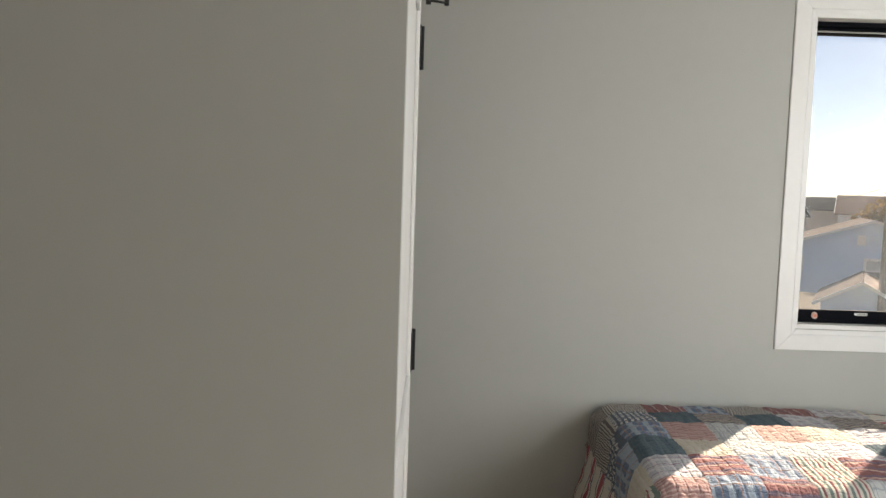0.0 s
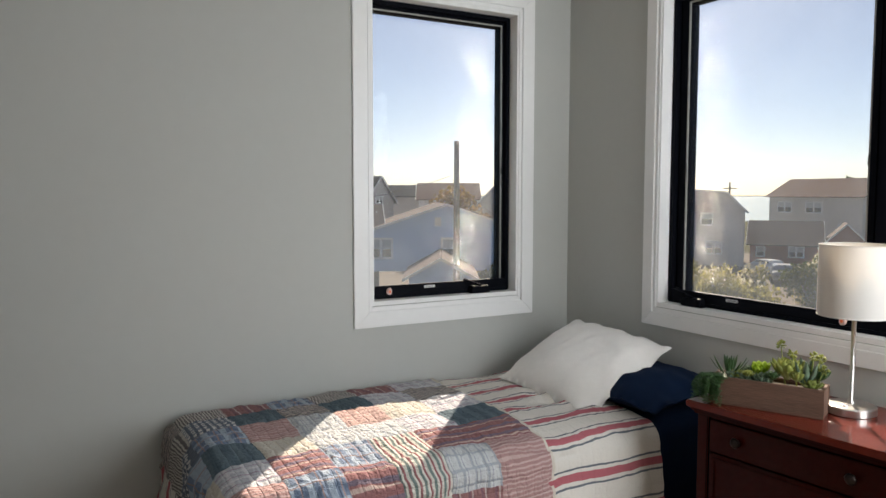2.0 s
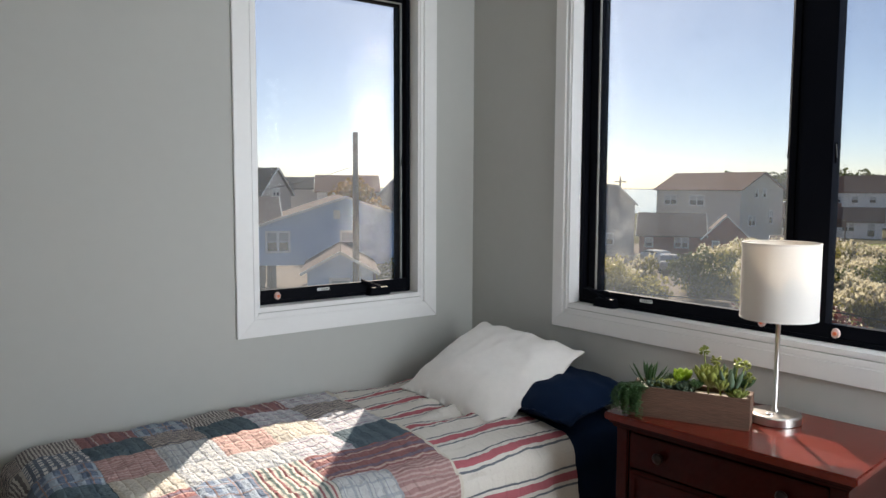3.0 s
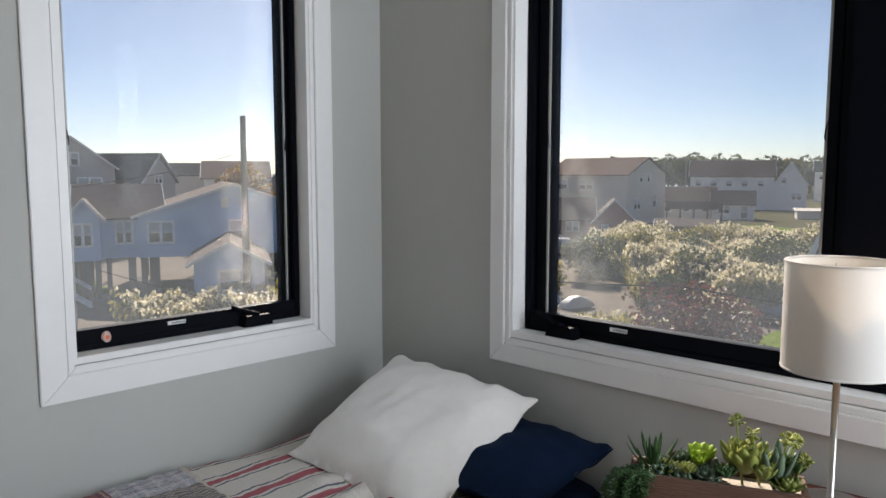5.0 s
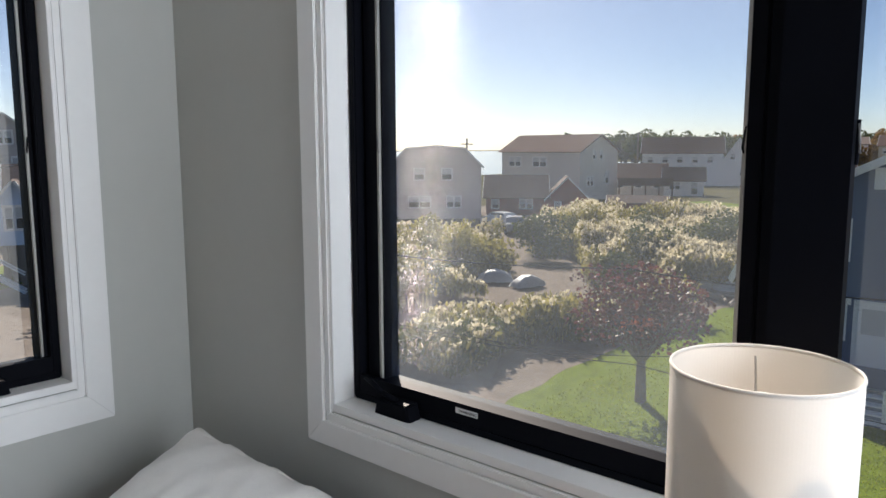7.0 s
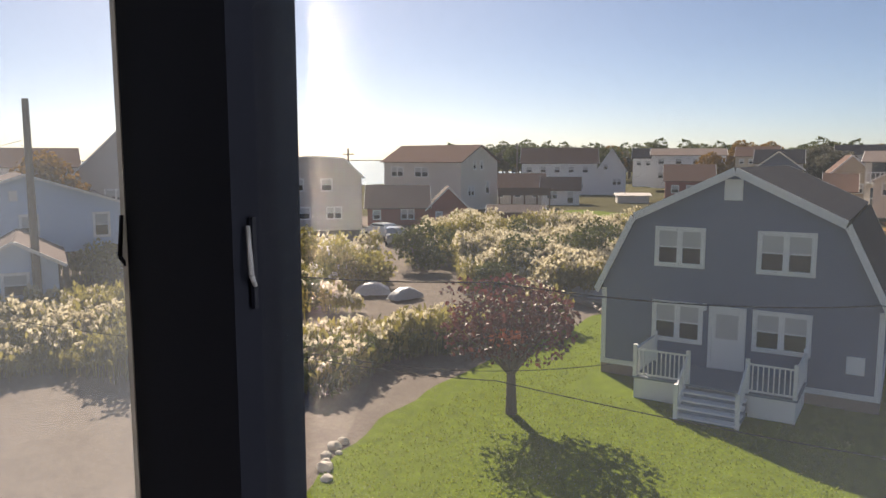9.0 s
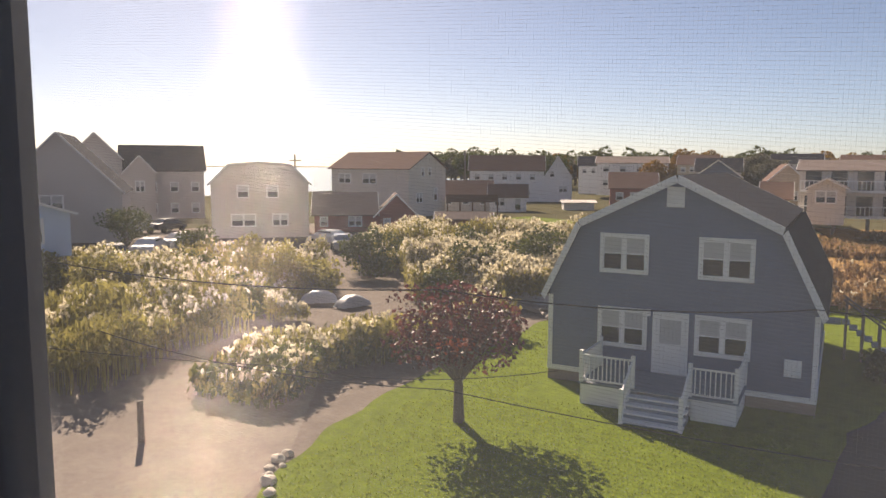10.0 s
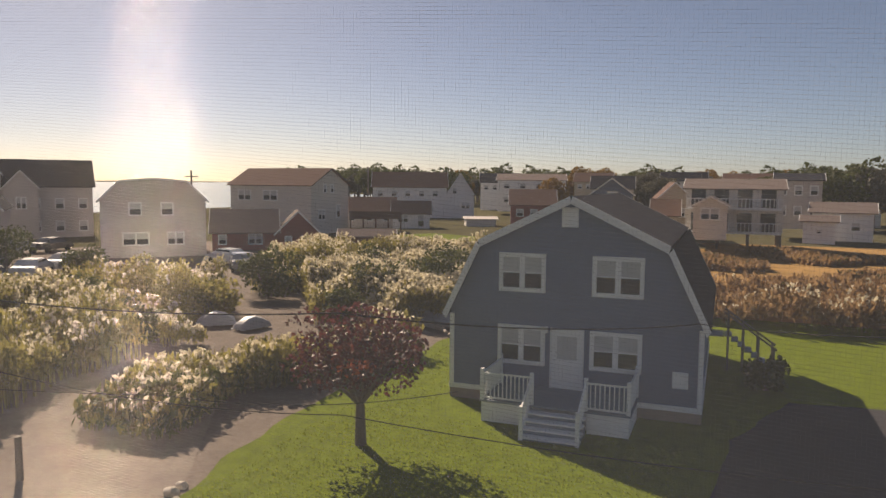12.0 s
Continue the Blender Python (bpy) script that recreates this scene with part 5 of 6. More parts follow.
def balcony(h, away, u0, u1, z, d=1.6):
    """A deck with a pale railing and dark glass doors behind it."""
    bal = new("balcony")
    bal.parent = h

    def bx(nm, a0, a1, d0, d1, z0, z1, mat):
        y0, y1 = sorted((-d0 * away, -d1 * away))
        part(nm, box_bm(a0, a1, y0, y1, z0, z1), mat, bal)

    bx("deck_slab", u0, u1, 0.005, d, z - 0.2, z, WHITEP)
    bx("handrail", u0, u1, d - 0.08, d, z + 0.95, z + 1.03, WHITEP)
    for k in range(int((u1 - u0) / 0.4)):
        bx("baluster", u0 + 0.4 * k, u0 + 0.4 * k + 0.07, d - 0.07, d - 0.01, z + 0.002, z + 0.948, WHITEP)
    for k in range(int((u1 - u0) / 2.4)):
        bx("glass_door", u0 + 0.4 + 2.4 * k, u0 + 1.9 + 2.4 * k, 0.006, 0.03, z + 0.02, z + 2.0, PANE)


bc, _w, _d, bca = house("beach_condo", (90.3, 5.3), (90.2, -4.75), 9.0, GZ, 1.25, 2.3, BEIGE, ROOF_GREY, "pale three-storey beach house with long balconies over an open ground floor", stilts=2.0, cat="apartment house")
for bz in (2.1, 4.7):
    balcony(bc, bca, 0.2, 9.8, bz)
house("beach_condo_gable", (82.4, 4.15), (82.4, 0.9), 7.0, GZ + 1.6, -0.4, 0.45, BEIGE, ROOF_GREY, "pale gabled bay with an arched window", along=False, windows=((1.6, -1.9, 1.9, 1.3, True),), cat="apartment house")
house("yellow_house", (101.5, 9.2), (102.1, 5.2), 8.0, GZ + 1.0, 0.0, 1.9, TAN, ROOF_RED, "pale yellow house with a brown roof", along=False, windows=((1.3, -2.5, 0.9, 1.2, False), (2.9, -2.5, 0.9, 1.2, False)))
house("yellow_house", (96.0, 9.4), (96.2, 6.4), 6.0, GZ + 1.0, -2.0, -0.2, TAN, ROOF_RED, "low pale yellow house", along=True, windows=((1.4, -3.4, 0.9, 1.1, False),))
house("grey_tower_house", (107.3, -4.8), (106.9, -10.2), 9.0, GZ + 1.6, 2.3, 3.2, GREYS, ROOF_DARK, "tall grey shingled house", windows=row(3, 0.9, 4.5, 0.4, 1.0, 1.3) + row(3, 0.9, 4.5, -2.2, 1.0, 1.3))
house("white_shed_house", (87.0, -7.2), (86.3, -12.7), 6.0, GZ + 1.6, -1.0, -0.1, WHITES, ROOF_GREY, "small white house with a pale roof", windows=((1.5, -2.9, 1.0, 1.0, False), (4.0, -2.9, 1.0, 1.0, False)))
house("shed", (82.1, -6.0), (81.8, -8.8), 2.6, GZ + 1.6, -1.7, -1.25, WHITES, ROOF_GREY, "small white wooden garden shed", windows=((1.4, -3.0, 0.6, 0.6, False),), cat="shed")
house("peaked_house", (91.2, 16.1), (91.8, 11.3), 8.0, GZ, 0.5, 2.3, SLATE, ROOF_DARK, "dark blue peaked house with white rakes", along=False, windows=((2.5, -0.4, 1.2, 1.2, True),))
for i, (a, b, zr, wl_, rf) in enumerate((((190, 62), (193, 52), 4.2, WHITES, ROOF_DARK), ((205, 40), (206, 30), 4.6, TAN, ROOF_RED), ((150, 26), (151, 18), 3.2, GREYS, ROOF_DARK), ((170, 2), (169, -9), 4.0, WHITES, ROOF_RED), ((150, -14), (149, -24), 3.6, WHITES, ROOF_GREY), ((215, 18), (216, 6), 5.0, BEIGE, ROOF_DARK), ((120, 34), (122, 27), 0.6, BRICKRED, ROOF_RED))):
    house("far_house", a, b, 9.0, GZ, zr - 2.4, zr, wl_, rf, ("pale", "tan", "grey", "white", "white", "beige", "brick")[i] + " house among far trees", windows=row(3, 1.5, 6, zr - 4.4, 1.2, 1.3))
# decks and low walls between them
dk = thing("raised_deck", (97, 51.5, GZ), "brown wooden deck on posts", "deck", turn=-64)
part("deck_floor", box_bm(0, 7.5, 0, 4, 1.9, 2.1), DECK, dk)
part("deck_rail", box_bm(0, 7.5, 0, 0.08, 2.102, 3.0), DECK, dk)
for k in range(5):
    part("post", box_bm(0.1 + 1.8 * k, 0.3 + 1.8 * k, 0.1, 0.3, 0, 1.9), DECK, dk)
house("low_shed", (73.0, 39.8), (75.5, 34.6), 3.0, GZ, -4.1, -3.5, DECK, ROOF_GREY, "long low dark shed with a grey roof", cat="shed")
house("white_fence_house", (118, 41), (120, 36.5), 4.0, GZ, -4.3, -4.0, BEIGE, GREYS, "long low white garden wall", cat="wall")

# the pale blue house on stilts and its neighbours
bh, BW_, BD_, BA_ = house("stilted_house", (18.66, 42.6), (28.3, 38.1), 9.0, GZ, -1.0, 0.75, SKYBLUE, ROOF_GREY, "pale blue house raised on stilts with white windows", along=False, stilts=2.15, over=0.35,
                          windows=((1.2, -2.6, 1.5, 1.35, True), (5.4, -2.65, 0.95, 1.4, False), (8.9, -2.65, 0.9, 1.4, False)))
vm_ = part("gable_vent", box_bm(4.55, 4.95, -0.05, -0.004, 4.95, 5.5), WHITEP, bh)
house("stilted_wing", (15.15, 43.4), (16.65, 42.8), 3.5, GZ, -0.95, -0.05, SKYBLUE, ROOF_GREY, "pale blue gabled wing on stilts", along=False, stilts=2.15, windows=((0.75, -2.6, 1.05, 1.35, True),), cat="house wing")
house("stilted_link", (16.0, 44.1), (19.95, 42.6), 6.0, GZ, -1.0, 0.7, SKYBLUE, ROOF_GREY, "pale blue side of the stilted house with a window", stilts=2.15, windows=((2.3, -2.6, 1.0, 1.4, True),), cat="house wing")
house("garage", (17.3, 33.5), (20.1, 31.9), 6.0, GZ, -2.75, -1.85, SKYBLUE, ROOF_GREY, "small pale blue garage with a brown-grey roof", along=False, windows=((1.6, -4.2, 1.1, 1.1, False),), cat="garage")
st_ = thing("outside_stair", (12.2, 43.6, GZ), "white wooden outside stair to the raised house", "stair", turn=-20)
part("landing", box_bm(0, 1.6, -1.4, 0.2, 1.55, 1.65), WHITEP, st_)
part("landing_rail", box_bm(0, 1.6, -1.4, -1.34, 1.652, 2.5), WHITEP, st_)
for y in (-1.4, -0.5):
    bm = bmesh.new()
    add_rod(bm, (1.6, y, 1.6), (3.9, y - 0.5, 0.05), 0.11, 0.11, 4)
    add_rod(bm, (1.6, y, 2.5), (3.9, y - 0.5, 0.95), 0.05, 0.05, 4)
    part("stringer", bm, WHITEP, st_)
for k in range(8):
    part("tread", box_bm(1.65 + 0.28 * k, 1.9 + 0.28 * k, -1.4 - 0.06 * k, -0.5 - 0.06 * k, 1.45 - 0.19 * k, 1.48 - 0.19 * k), WHITEP, st_)
for x in (0.1, 1.5):
    for y in (-1.3, 0.1):
        part("post", box_bm(x - 0.06, x + 0.06, y - 0.06, y + 0.06, 0, 1.55), WHITEP, st_)
house("brown_gable_house", (20.6, 68.5), (27.0, 66.2), 9.0, GZ, 1.9, 4.5, GREYS, ROOF_DARK, "tall brown-grey gabled house with white windows", along=False, windows=((3.4, 2.0, 1.4, 1.2, True), (1.9, -0.2, 2.0, 1.3, True), (4.8, -0.2, 2.0, 1.3, True)))
house("tan_side_house", (12.5, 72.5), (20.6, 68.5), 7.0, GZ, 1.9, 4.2, TAN, ROOF_DARK, "tan house side with a dark roof", windows=((2.0, -0.2, 1.2, 1.3, False),), cat="house wing")
house("dark_roof_house", (29.8, 67.6), (34.4, 70.4), 8.0, GZ, 0.7, 3.2, GREYS, ROOF_DARK, "brown-grey gabled house with a half-round window", along=False, windows=((2.7, 0.4, 1.3, 0.9, True),))
house("far_dark_house", (39.0, 82.8), (43.5, 80.6), 7.0, GZ, 1.2, 2.5, GREYS, ROOF_DARK, "far house with a dark roof")
house("tan_roof_house", (40.6, 76.4), (46.6, 73.0), 8.0, GZ, 0.9, 2.7, WHITES, ROOF_RED, "white house with a tan-brown roof", windows=((2.0, -1.6, 1.1, 1.3, False), (4.8, -1.6, 1.1, 1.3, False)))
house("big_gable_house", (41.0, 66.5), (48.6, 59.5), 11.0, GZ, -0.8, 4.4, GREYS, ROOF_DARK, "large grey gabled house", along=False, windows=((4.5, -2.6, 2.0, 1.5, True),))

# ---- utility poles and wires ----
pole = thing("utility_pole", (19.32, 32.2, GZ), "tall weathered wooden utility pole", "utility pole")
part("shaft", rod_bm((0, 0, 0), (0, 0, 9.6), 0.19, 0.13, segs=14), POLE, pole, smooth=False)
for px, py, tz in ((83.5, 68.0, 4.6), (126, 63, 6.0)):
    fp = thing("utility_pole", (px, py, GZ), "far wooden utility pole with a crossarm", "utility pole")
    part("shaft", rod_bm((0, 0, 0), (0, 0, tz - GZ - 1.5), 0.17, 0.12, segs=10), POLE, fp)
    part("crossarm", box_bm(-1.3, 1.3, -0.06, 0.06, tz - GZ - 2.4, tz - GZ - 2.25), POLE, fp)
WIRE = material("black cable", (0.02, 0.02, 0.022), 0.95, spec=0.05)


def wire(pts, r, label="black overhead cable sagging between houses"):
    bm = bmesh.new()
    P = []
    for (a, b) in zip(pts, pts[1:]):
        a, b = Vector(a), Vector(b)
        for k in range(12):
            f = k / 12
            q = a.lerp(b, f)
            q.z -= 0.25 * 4 * f * (1 - f)
            P.append(q)
    P.append(Vector(pts[-1]))
    for a, b in zip(P, P[1:]):
        add_rod(bm, a, b, r, segs=5, cap=False)
    return tagged(link("power_cable", bm, WIRE), label, "cable", "overhead cables")


wire([(14.9, 20.0, -1.0), (16.8, 9.0, -1.15), (25.3, 1.6, -2.35)], 0.018)
wire([(25.3, 1.6, -2.35), (16.0, -6.0, -0.2)], 0.014)
wire([(13.0, 15.5, -2.05), (14.3, 7.5, -2.55), (15.6, -6.0, -2.75)], 0.010)
wire([(9.5, 24.0, -1.5), (15.0, 12.3, -2.9), (16.4, 6.0, -2.5)], 0.009)
wire([(6.0, 20.0, 1.0), (19.1, 32.3, 2.4)], 0.012)
wire([(19.1, 32.3, 2.2), (27.5, 38.5, -0.6)], 0.012)

# ---- leaves, trees, reeds ----
RED_LEAF = foliage("purple maple leaf", (0.025, 0.010, 0.013), (0.17, 0.050, 0.042), 0.5, 0.35, 1.2)
GREEN_LEAF = foliage("dull green leaf", (0.028, 0.040, 0.010), (0.12, 0.135, 0.035), 0.7, 0.3, 0.25)
REED = foliage("olive reed", (0.085, 0.085, 0.022), (0.38, 0.33, 0.10), 0.75, 0.5, 0.18)
PLUME = foliage("cream reed plume", (0.38, 0.33, 0.21), (0.76, 0.70, 0.53), 0.9, 0.6, 0.4)
TANREED = foliage("tan reed", (0.20, 0.12, 0.055), (0.42, 0.28, 0.14), 0.85, 0.4, 0.25)
# leaf colour paled and greyed to put distance haze on the far trees
FAR_LEAF = foliage("hazed far tree leaf", (0.075, 0.078, 0.055), (0.18, 0.165, 0.115), 0.8, 0.25, 0.05)
GOLD_LEAF = foliage("autumn leaf", (0.12, 0.07, 0.015), (0.30, 0.17, 0.03), 0.8, 0.3, 0.1)
nr = np.random.default_rng(7)


def cards(centres, size, nrm=None, long=1.0, upright=False, bend=True):
    """Small leaf quads, one a centre, turned every way."""
    n_ = len(centres)
    a = nr.normal(size=(n_, 3))
    if upright:
        a = np.stack([nr.normal(0, 0.16, n_), nr.normal(0, 0.16, n_), np.ones(n_)], 1)
    a /= np.linalg.norm(a, axis=1)[:, None]
    b = np.cross(a, nr.normal(size=(n_, 3)))
    b /= np.linalg.norm(b, axis=1)[:, None]
    s = np.asarray(size).reshape(-1, 1) * np.ones((n_, 1))
    c = np.asarray(centres)
    lo, hi, w = c - a * s * long / 2, c + a * s * long / 2, b * s / 2
    mid = (lo + hi) / 2 + np.cross(a, b) * s * 0.12
    V = np.stack([lo, mid + w, hi, mid - w], 1).reshape(-1, 3)
    F = np.arange(4 * n_).reshape(-1, 4)
    return V, F


def crown_points(n_, radius, squash, lumps, seed):
    r_ = np.random.default_rng(seed)
    cs = r_.normal(size=(lumps, 3))
    cs /= np.linalg.norm(cs, axis=1)[:, None]
    cs *= radius * r_.uniform(0.35, 0.8, (lumps, 1))
    cs[:, 2] *= squash
    k = r_.integers(0, lumps, n_)
    d = r_.normal(size=(n_, 3))
    d /= np.linalg.norm(d, axis=1)[:, None]
    return cs[k] + d * (radius * 0.42 * r_.uniform(0.35, 1.0, (n_, 1)) ** 0.5) * np.array([1, 1, squash]), cs


# the purple maple on the lawn
TX, TY = 20.25, 10.2
maple = thing("maple_tree", (TX, TY, GZ), "small purple-leaved maple tree on the lawn", "tree")
bm = bmesh.new()
add_rod(bm, (0, 0, -0.02), (0.03, 0.03, 1.2), 0.17, 0.12, 12)
pts, cs = crown_points(3000, 2.0, 0.70, 34, 3)
cz = 2.72
for k in range(0, 34):
    tip = Vector(cs[k]) * 0.95 + Vector((0, 0, cz))
    mid = Vector((tip.x * 0.35, tip.y * 0.35, 1.15 + (tip.z - 1.1) * 0.35))
    add_rod(bm, (0.03, 0.03, 1.1), mid, 0.055, 0.035, 6)
    add_rod(bm, mid, tip, 0.035, 0.010, 5)
part("trunk", bm, BARK, maple, "grey tapering trunk with limbs")
V, F = cards(np.array([-1.35, -0.55, 2.6]) + nr.normal(0, 1, (70, 3)) * np.array([0.16, 0.3, 0.13]), nr.uniform(0.07, 0.13, 70), long=1.25)
tagged(raw("bright_leaves", V, F, foliage("orange maple leaf", (0.30, 0.06, 0.03), (0.62, 0.16, 0.08), 0.5, 0.35, 1.2), maple, label="patch of orange-red leaves"), kind="stuff")
V, F = cards(pts + np.array([0, 0, cz]), nr.uniform(0.07, 0.15, len(pts)), long=1.25)
tagged(raw("crown", V, F, RED_LEAF, maple, label="dark purple leaves"), kind="stuff")


def tree_mesh(name, seed, r, h, leaf, mat, count, squash=0.85, lumps=22):
    t = thing(name, (0, 0, 0), "", "tree")
    bm = bmesh.new()
    pts, cs = crown_points(count, r, squash, lumps, seed)
    cz_ = h - r * squash
    add_rod(bm, (0, 0, -0.1), (0, 0, cz_ * 0.7), r * 0.08, r * 0.05, 8)
    for k in range(8):
        add_rod(bm, (0, 0, cz_ * 0.55), Vector(cs[k]) * 0.8 + Vector((0, 0, cz_)), r * 0.04, r * 0.012, 5)
    part("trunk", bm, BARK, t)
    V, F = cards(pts + np.array([0, 0, cz_]), nr.uniform(0.6, 1.3, len(pts)) * leaf, long=1.2)
    tagged(raw("crown", V, F, mat, t), kind="stuff")
    return t


protos = [tree_mesh("tree", 20 + k, (4.2, 5.0, 3.6, 4.6)[k], (9.5, 11.0, 8.5, 10)[k], 0.52, (FAR_LEAF, GREEN_LEAF, FAR_LEAF, GOLD_LEAF)[k], 2600) for k in range(4)]
rt = random.Random(2)
spots = []
for k in range(170):
    az = 58 + 42 * k / 170 + rt.uniform(-0.4, 0.4)
    d = rt.uniform(230, 330)
    spots.append((az, d, rt.uniform(0.82, 1.32)))
for az, d, s in ((84.6, 150, 0.8), (85.6, 152, 0.95), (97.0, 135, 0.95), (98.0, 140, 1.1), (99.2, 138, 1.1), (100.5, 140, 1.0), (93.5, 165, 0.95), (91.5, 170, 0.9), (77.5, 150, 0.85), (19.0, 66, 0.62), (46.5, 88, 0.45), (29.5, 71, 0.8)):
    spots.append((az, d, s))
for k, (az, d, s) in enumerate(spots):
    kind = k % 3 if rt.random() < 0.86 else 3
    if k >= 170:
        kind = (0, 0, 1, 1, 0, 3, 1, 1, 3, 3, 2, 3)[k - 170]
    x, y = polar(az, d)
    m = pose(x, y, GZ, 0, 0, rt.uniform(0, 360)) @ Matrix.Scale(s, 4)
    if k < 4:
        t = protos[k]
        kind = k
        t.matrix_basis = m
    else:
        t = copy_thing(protos[kind], m)
        t.scale = (s, s, s)
    tagged(t, ("dark green rounded tree on the far shore", "green broad tree behind the houses", "small dark tree on the far shore", "autumn gold tree among the houses")[kind], "tree", "far trees")


# ---- grass on the lawn ----
GRASS_BLADE = foliage("lawn grass blade", (0.115, 0.150, 0.012), (0.26, 0.30, 0.032), 0.9, 0.5, 0.9)
n_g = 15000
gx, gy = nr.uniform(12.6, 36.0, n_g), nr.uniform(1.9, 12.6, n_g)
keep = ~((gx > 23.2) & (gy < 9.8)) & (gy < 12.3 - np.clip(15.5 - gx, 0, 3) * 0.3) & (nr.random(n_g) < np.clip(24 / gx, 0, 1))
V, F = cards(np.stack([gx, gy, np.full(n_g, GZ + 0.045)], 1)[keep], nr.uniform(0.03, 0.06, keep.sum()), long=1.6, upright=True)
tagged(raw("grass", V, F, GRASS_BLADE, None, label="short mown grass of the sunlit lawn"), category="grass", kind="stuff")


# ---- reed beds ----
def reed_bed(name, inside, box, n_, hgt, mats, label, plume=0.55, leaf=0.2, seed=1, low=0.25):
    r_ = np.random.default_rng(seed)
    x0, x1, y0, y1 = box
    P = np.stack([r_.uniform(x0, x1, n_ * 3), r_.uniform(y0, y1, n_ * 3)], 1)
    keep = np.array([inside(x, y) for x, y in P])
    P = P[keep][:n_]
    H = np.array([hgt * (0.80 + 0.8 * noise.noise(Vector((x * 0.26, y * 0.26, seed))) + 0.22 * noise.noise(Vector((x * 0.9, y * 0.9, seed)))) for x, y in P]) * r_.uniform(0.85, 1.1, len(P))
    H = np.maximum(H, 0.5)
    V, F, MI, off = [], [], [], 0
    for k in range(7):
        f = r_.uniform(low, 0.98, len(P)) ** 0.75
        c = np.stack([P[:, 0] + r_.normal(0, 0.13, len(P)), P[:, 1] + r_.normal(0, 0.13, len(P)), GZ + H * f], 1)
        v, q = cards(c, r_.uniform(0.5, 1.3, len(P)) * leaf, long=2.2, upright=(k % 3 == 0))
        V.append(v)
        F.append(q + off)
        off += len(v)
        MI += [0] * len(q)
    st = r_.random(len(P)) < 0.5
    c = np.stack([P[st, 0], P[st, 1], GZ + H[st] * 0.5], 1)
    v = np.stack([c - [0.02, 0, 0] - np.stack([0 * H[st], 0 * H[st], H[st] * 0.5], 1), c + [0.02, 0, 0] - np.stack([0 * H[st], 0 * H[st], H[st] * 0.5], 1), c + [0.01, 0.02, 0] + np.stack([0 * H[st], 0 * H[st], H[st] * 0.5], 1), c + [-0.01, 0.02, 0] + np.stack([0 * H[st], 0 * H[st], H[st] * 0.5], 1)], 1).reshape(-1, 3)
    V.append(v)
    F.append(np.arange(len(v)).reshape(-1, 4) + off)
    off += len(v)
    MI += [0] * (len(v) // 4)
    pl = r_.random(len(P)) < plume * np.clip(np.array([0.55 + 1.6 * noise.noise(Vector((x * 0.16, y * 0.16, seed + 7))) for x, y in P]), 0.06, 1.6)
    for k in range(4):
        c = np.stack([P[pl, 0] + r_.normal(0, 0.05, pl.sum()), P[pl, 1] + r_.normal(0, 0.05, pl.sum()), GZ + H[pl] * 0.97 + 0.05 * k], 1)
        v, q = cards(c, 0.10 + 0.05 * r_.random(pl.sum()), long=1.7, upright=(k < 2))
        V.append(v)
        F.append(q + off)
        off += len(v)
        MI += [1] * len(q)
    ob = raw(name, np.concatenate(V), np.concatenate(F), mats, None, label=label, indices=MI)
    return tagged(ob, category="reeds", kind="stuff")


def az_d(x, y):
    return math.degrees(math.atan2(x - 2.4, y - 1.0)), math.hypot(x - 2.4, y - 1.0)


def main_bed(x, y):
    a, d = az_d(x, y)
    if 29 < x < 34.5 and 17 < y < 26.5:
        return False
    f = max(0, min(1, ((x - 34) * 7 + (y - 22.5) * 5) / 74))
    if math.hypot(x - 34 - 7 * f, y - 22.5 - 5 * f) < 2.3:
        return False
    if a < 56 and d > 46 + max(0, a - 54) * 6:
        return False
    return 48 < a < 74 and (34 if a < 58 else 37) < d < 66 - (a - 60) * 0.15 and not (24 < x < 38 and 0 < y < 12.6)


def left_bed(x, y):
    a, d = az_d(x, y)
    if 26 < x < 40 and 18.5 < y < 25.8 or x > 17 and y < 23.0 - max(0, 22 - x) * 0.4:
        return False
    return 27 < a < 51 and 25 + max(0, 33 - a) * 0.5 < d < 50 and x > 14.8 and not (16.5 < x < 27 and y > 31.2)


def hedge(x, y):
    lo = 15.7 - max(0, x - 23) * 0.42 + 0.4 * math.sin(x * 0.9)
    return 18.3 < x < 31 and lo < y < lo + 3.2


def pole_bed(x, y):
    a, d = az_d(x, y)
    return 13.5 < x < 24 and 25 < y < 33.5 and d > 27 and a < 42 and not (16.8 < x and y > 31.5)


reed_bed("reed_bed", main_bed, (26, 66, 12, 48), 20000, 2.35, [REED, PLUME], "wide bed of tall olive reeds with cream plumes", 1.25, 0.12, 3)
reed_bed("reed_bed", left_bed, (14, 40, 18, 46), 10500, 1.9, [REED, PLUME], "bed of olive reeds and scrub beside the road", 0.35, 0.13, 5)
reed_bed("hedge", hedge, (17, 33, 12, 19), 1500, 1.15, [GREEN_LEAF, PLUME], "ragged green hedge of reeds along the track", 0.12, 0.17, 8, 0.1)
reed_bed("hedge", hedge, (17, 33, 13, 20), 1100, 1.4, [REED, PLUME], "yellow-green reeds along the track", 0.25, 0.17, 9, 0.2)
reed_bed("reed_bed", pole_bed, (13, 24, 24, 34), 1500, 2.0, [REED, PLUME], "plumed reeds round the pole", 1.1, 0.17, 11)
reed_bed("tan_reeds", lambda x, y: 42.5 + 1.2 * math.sin(y * 0.4) < x < 48 and y < 3.5, (42, 48, -26, 4), 2600, 2.0, [TANREED, PLUME], "tan dry reeds at the edge of the lawn", 0.35, 0.2, 13)
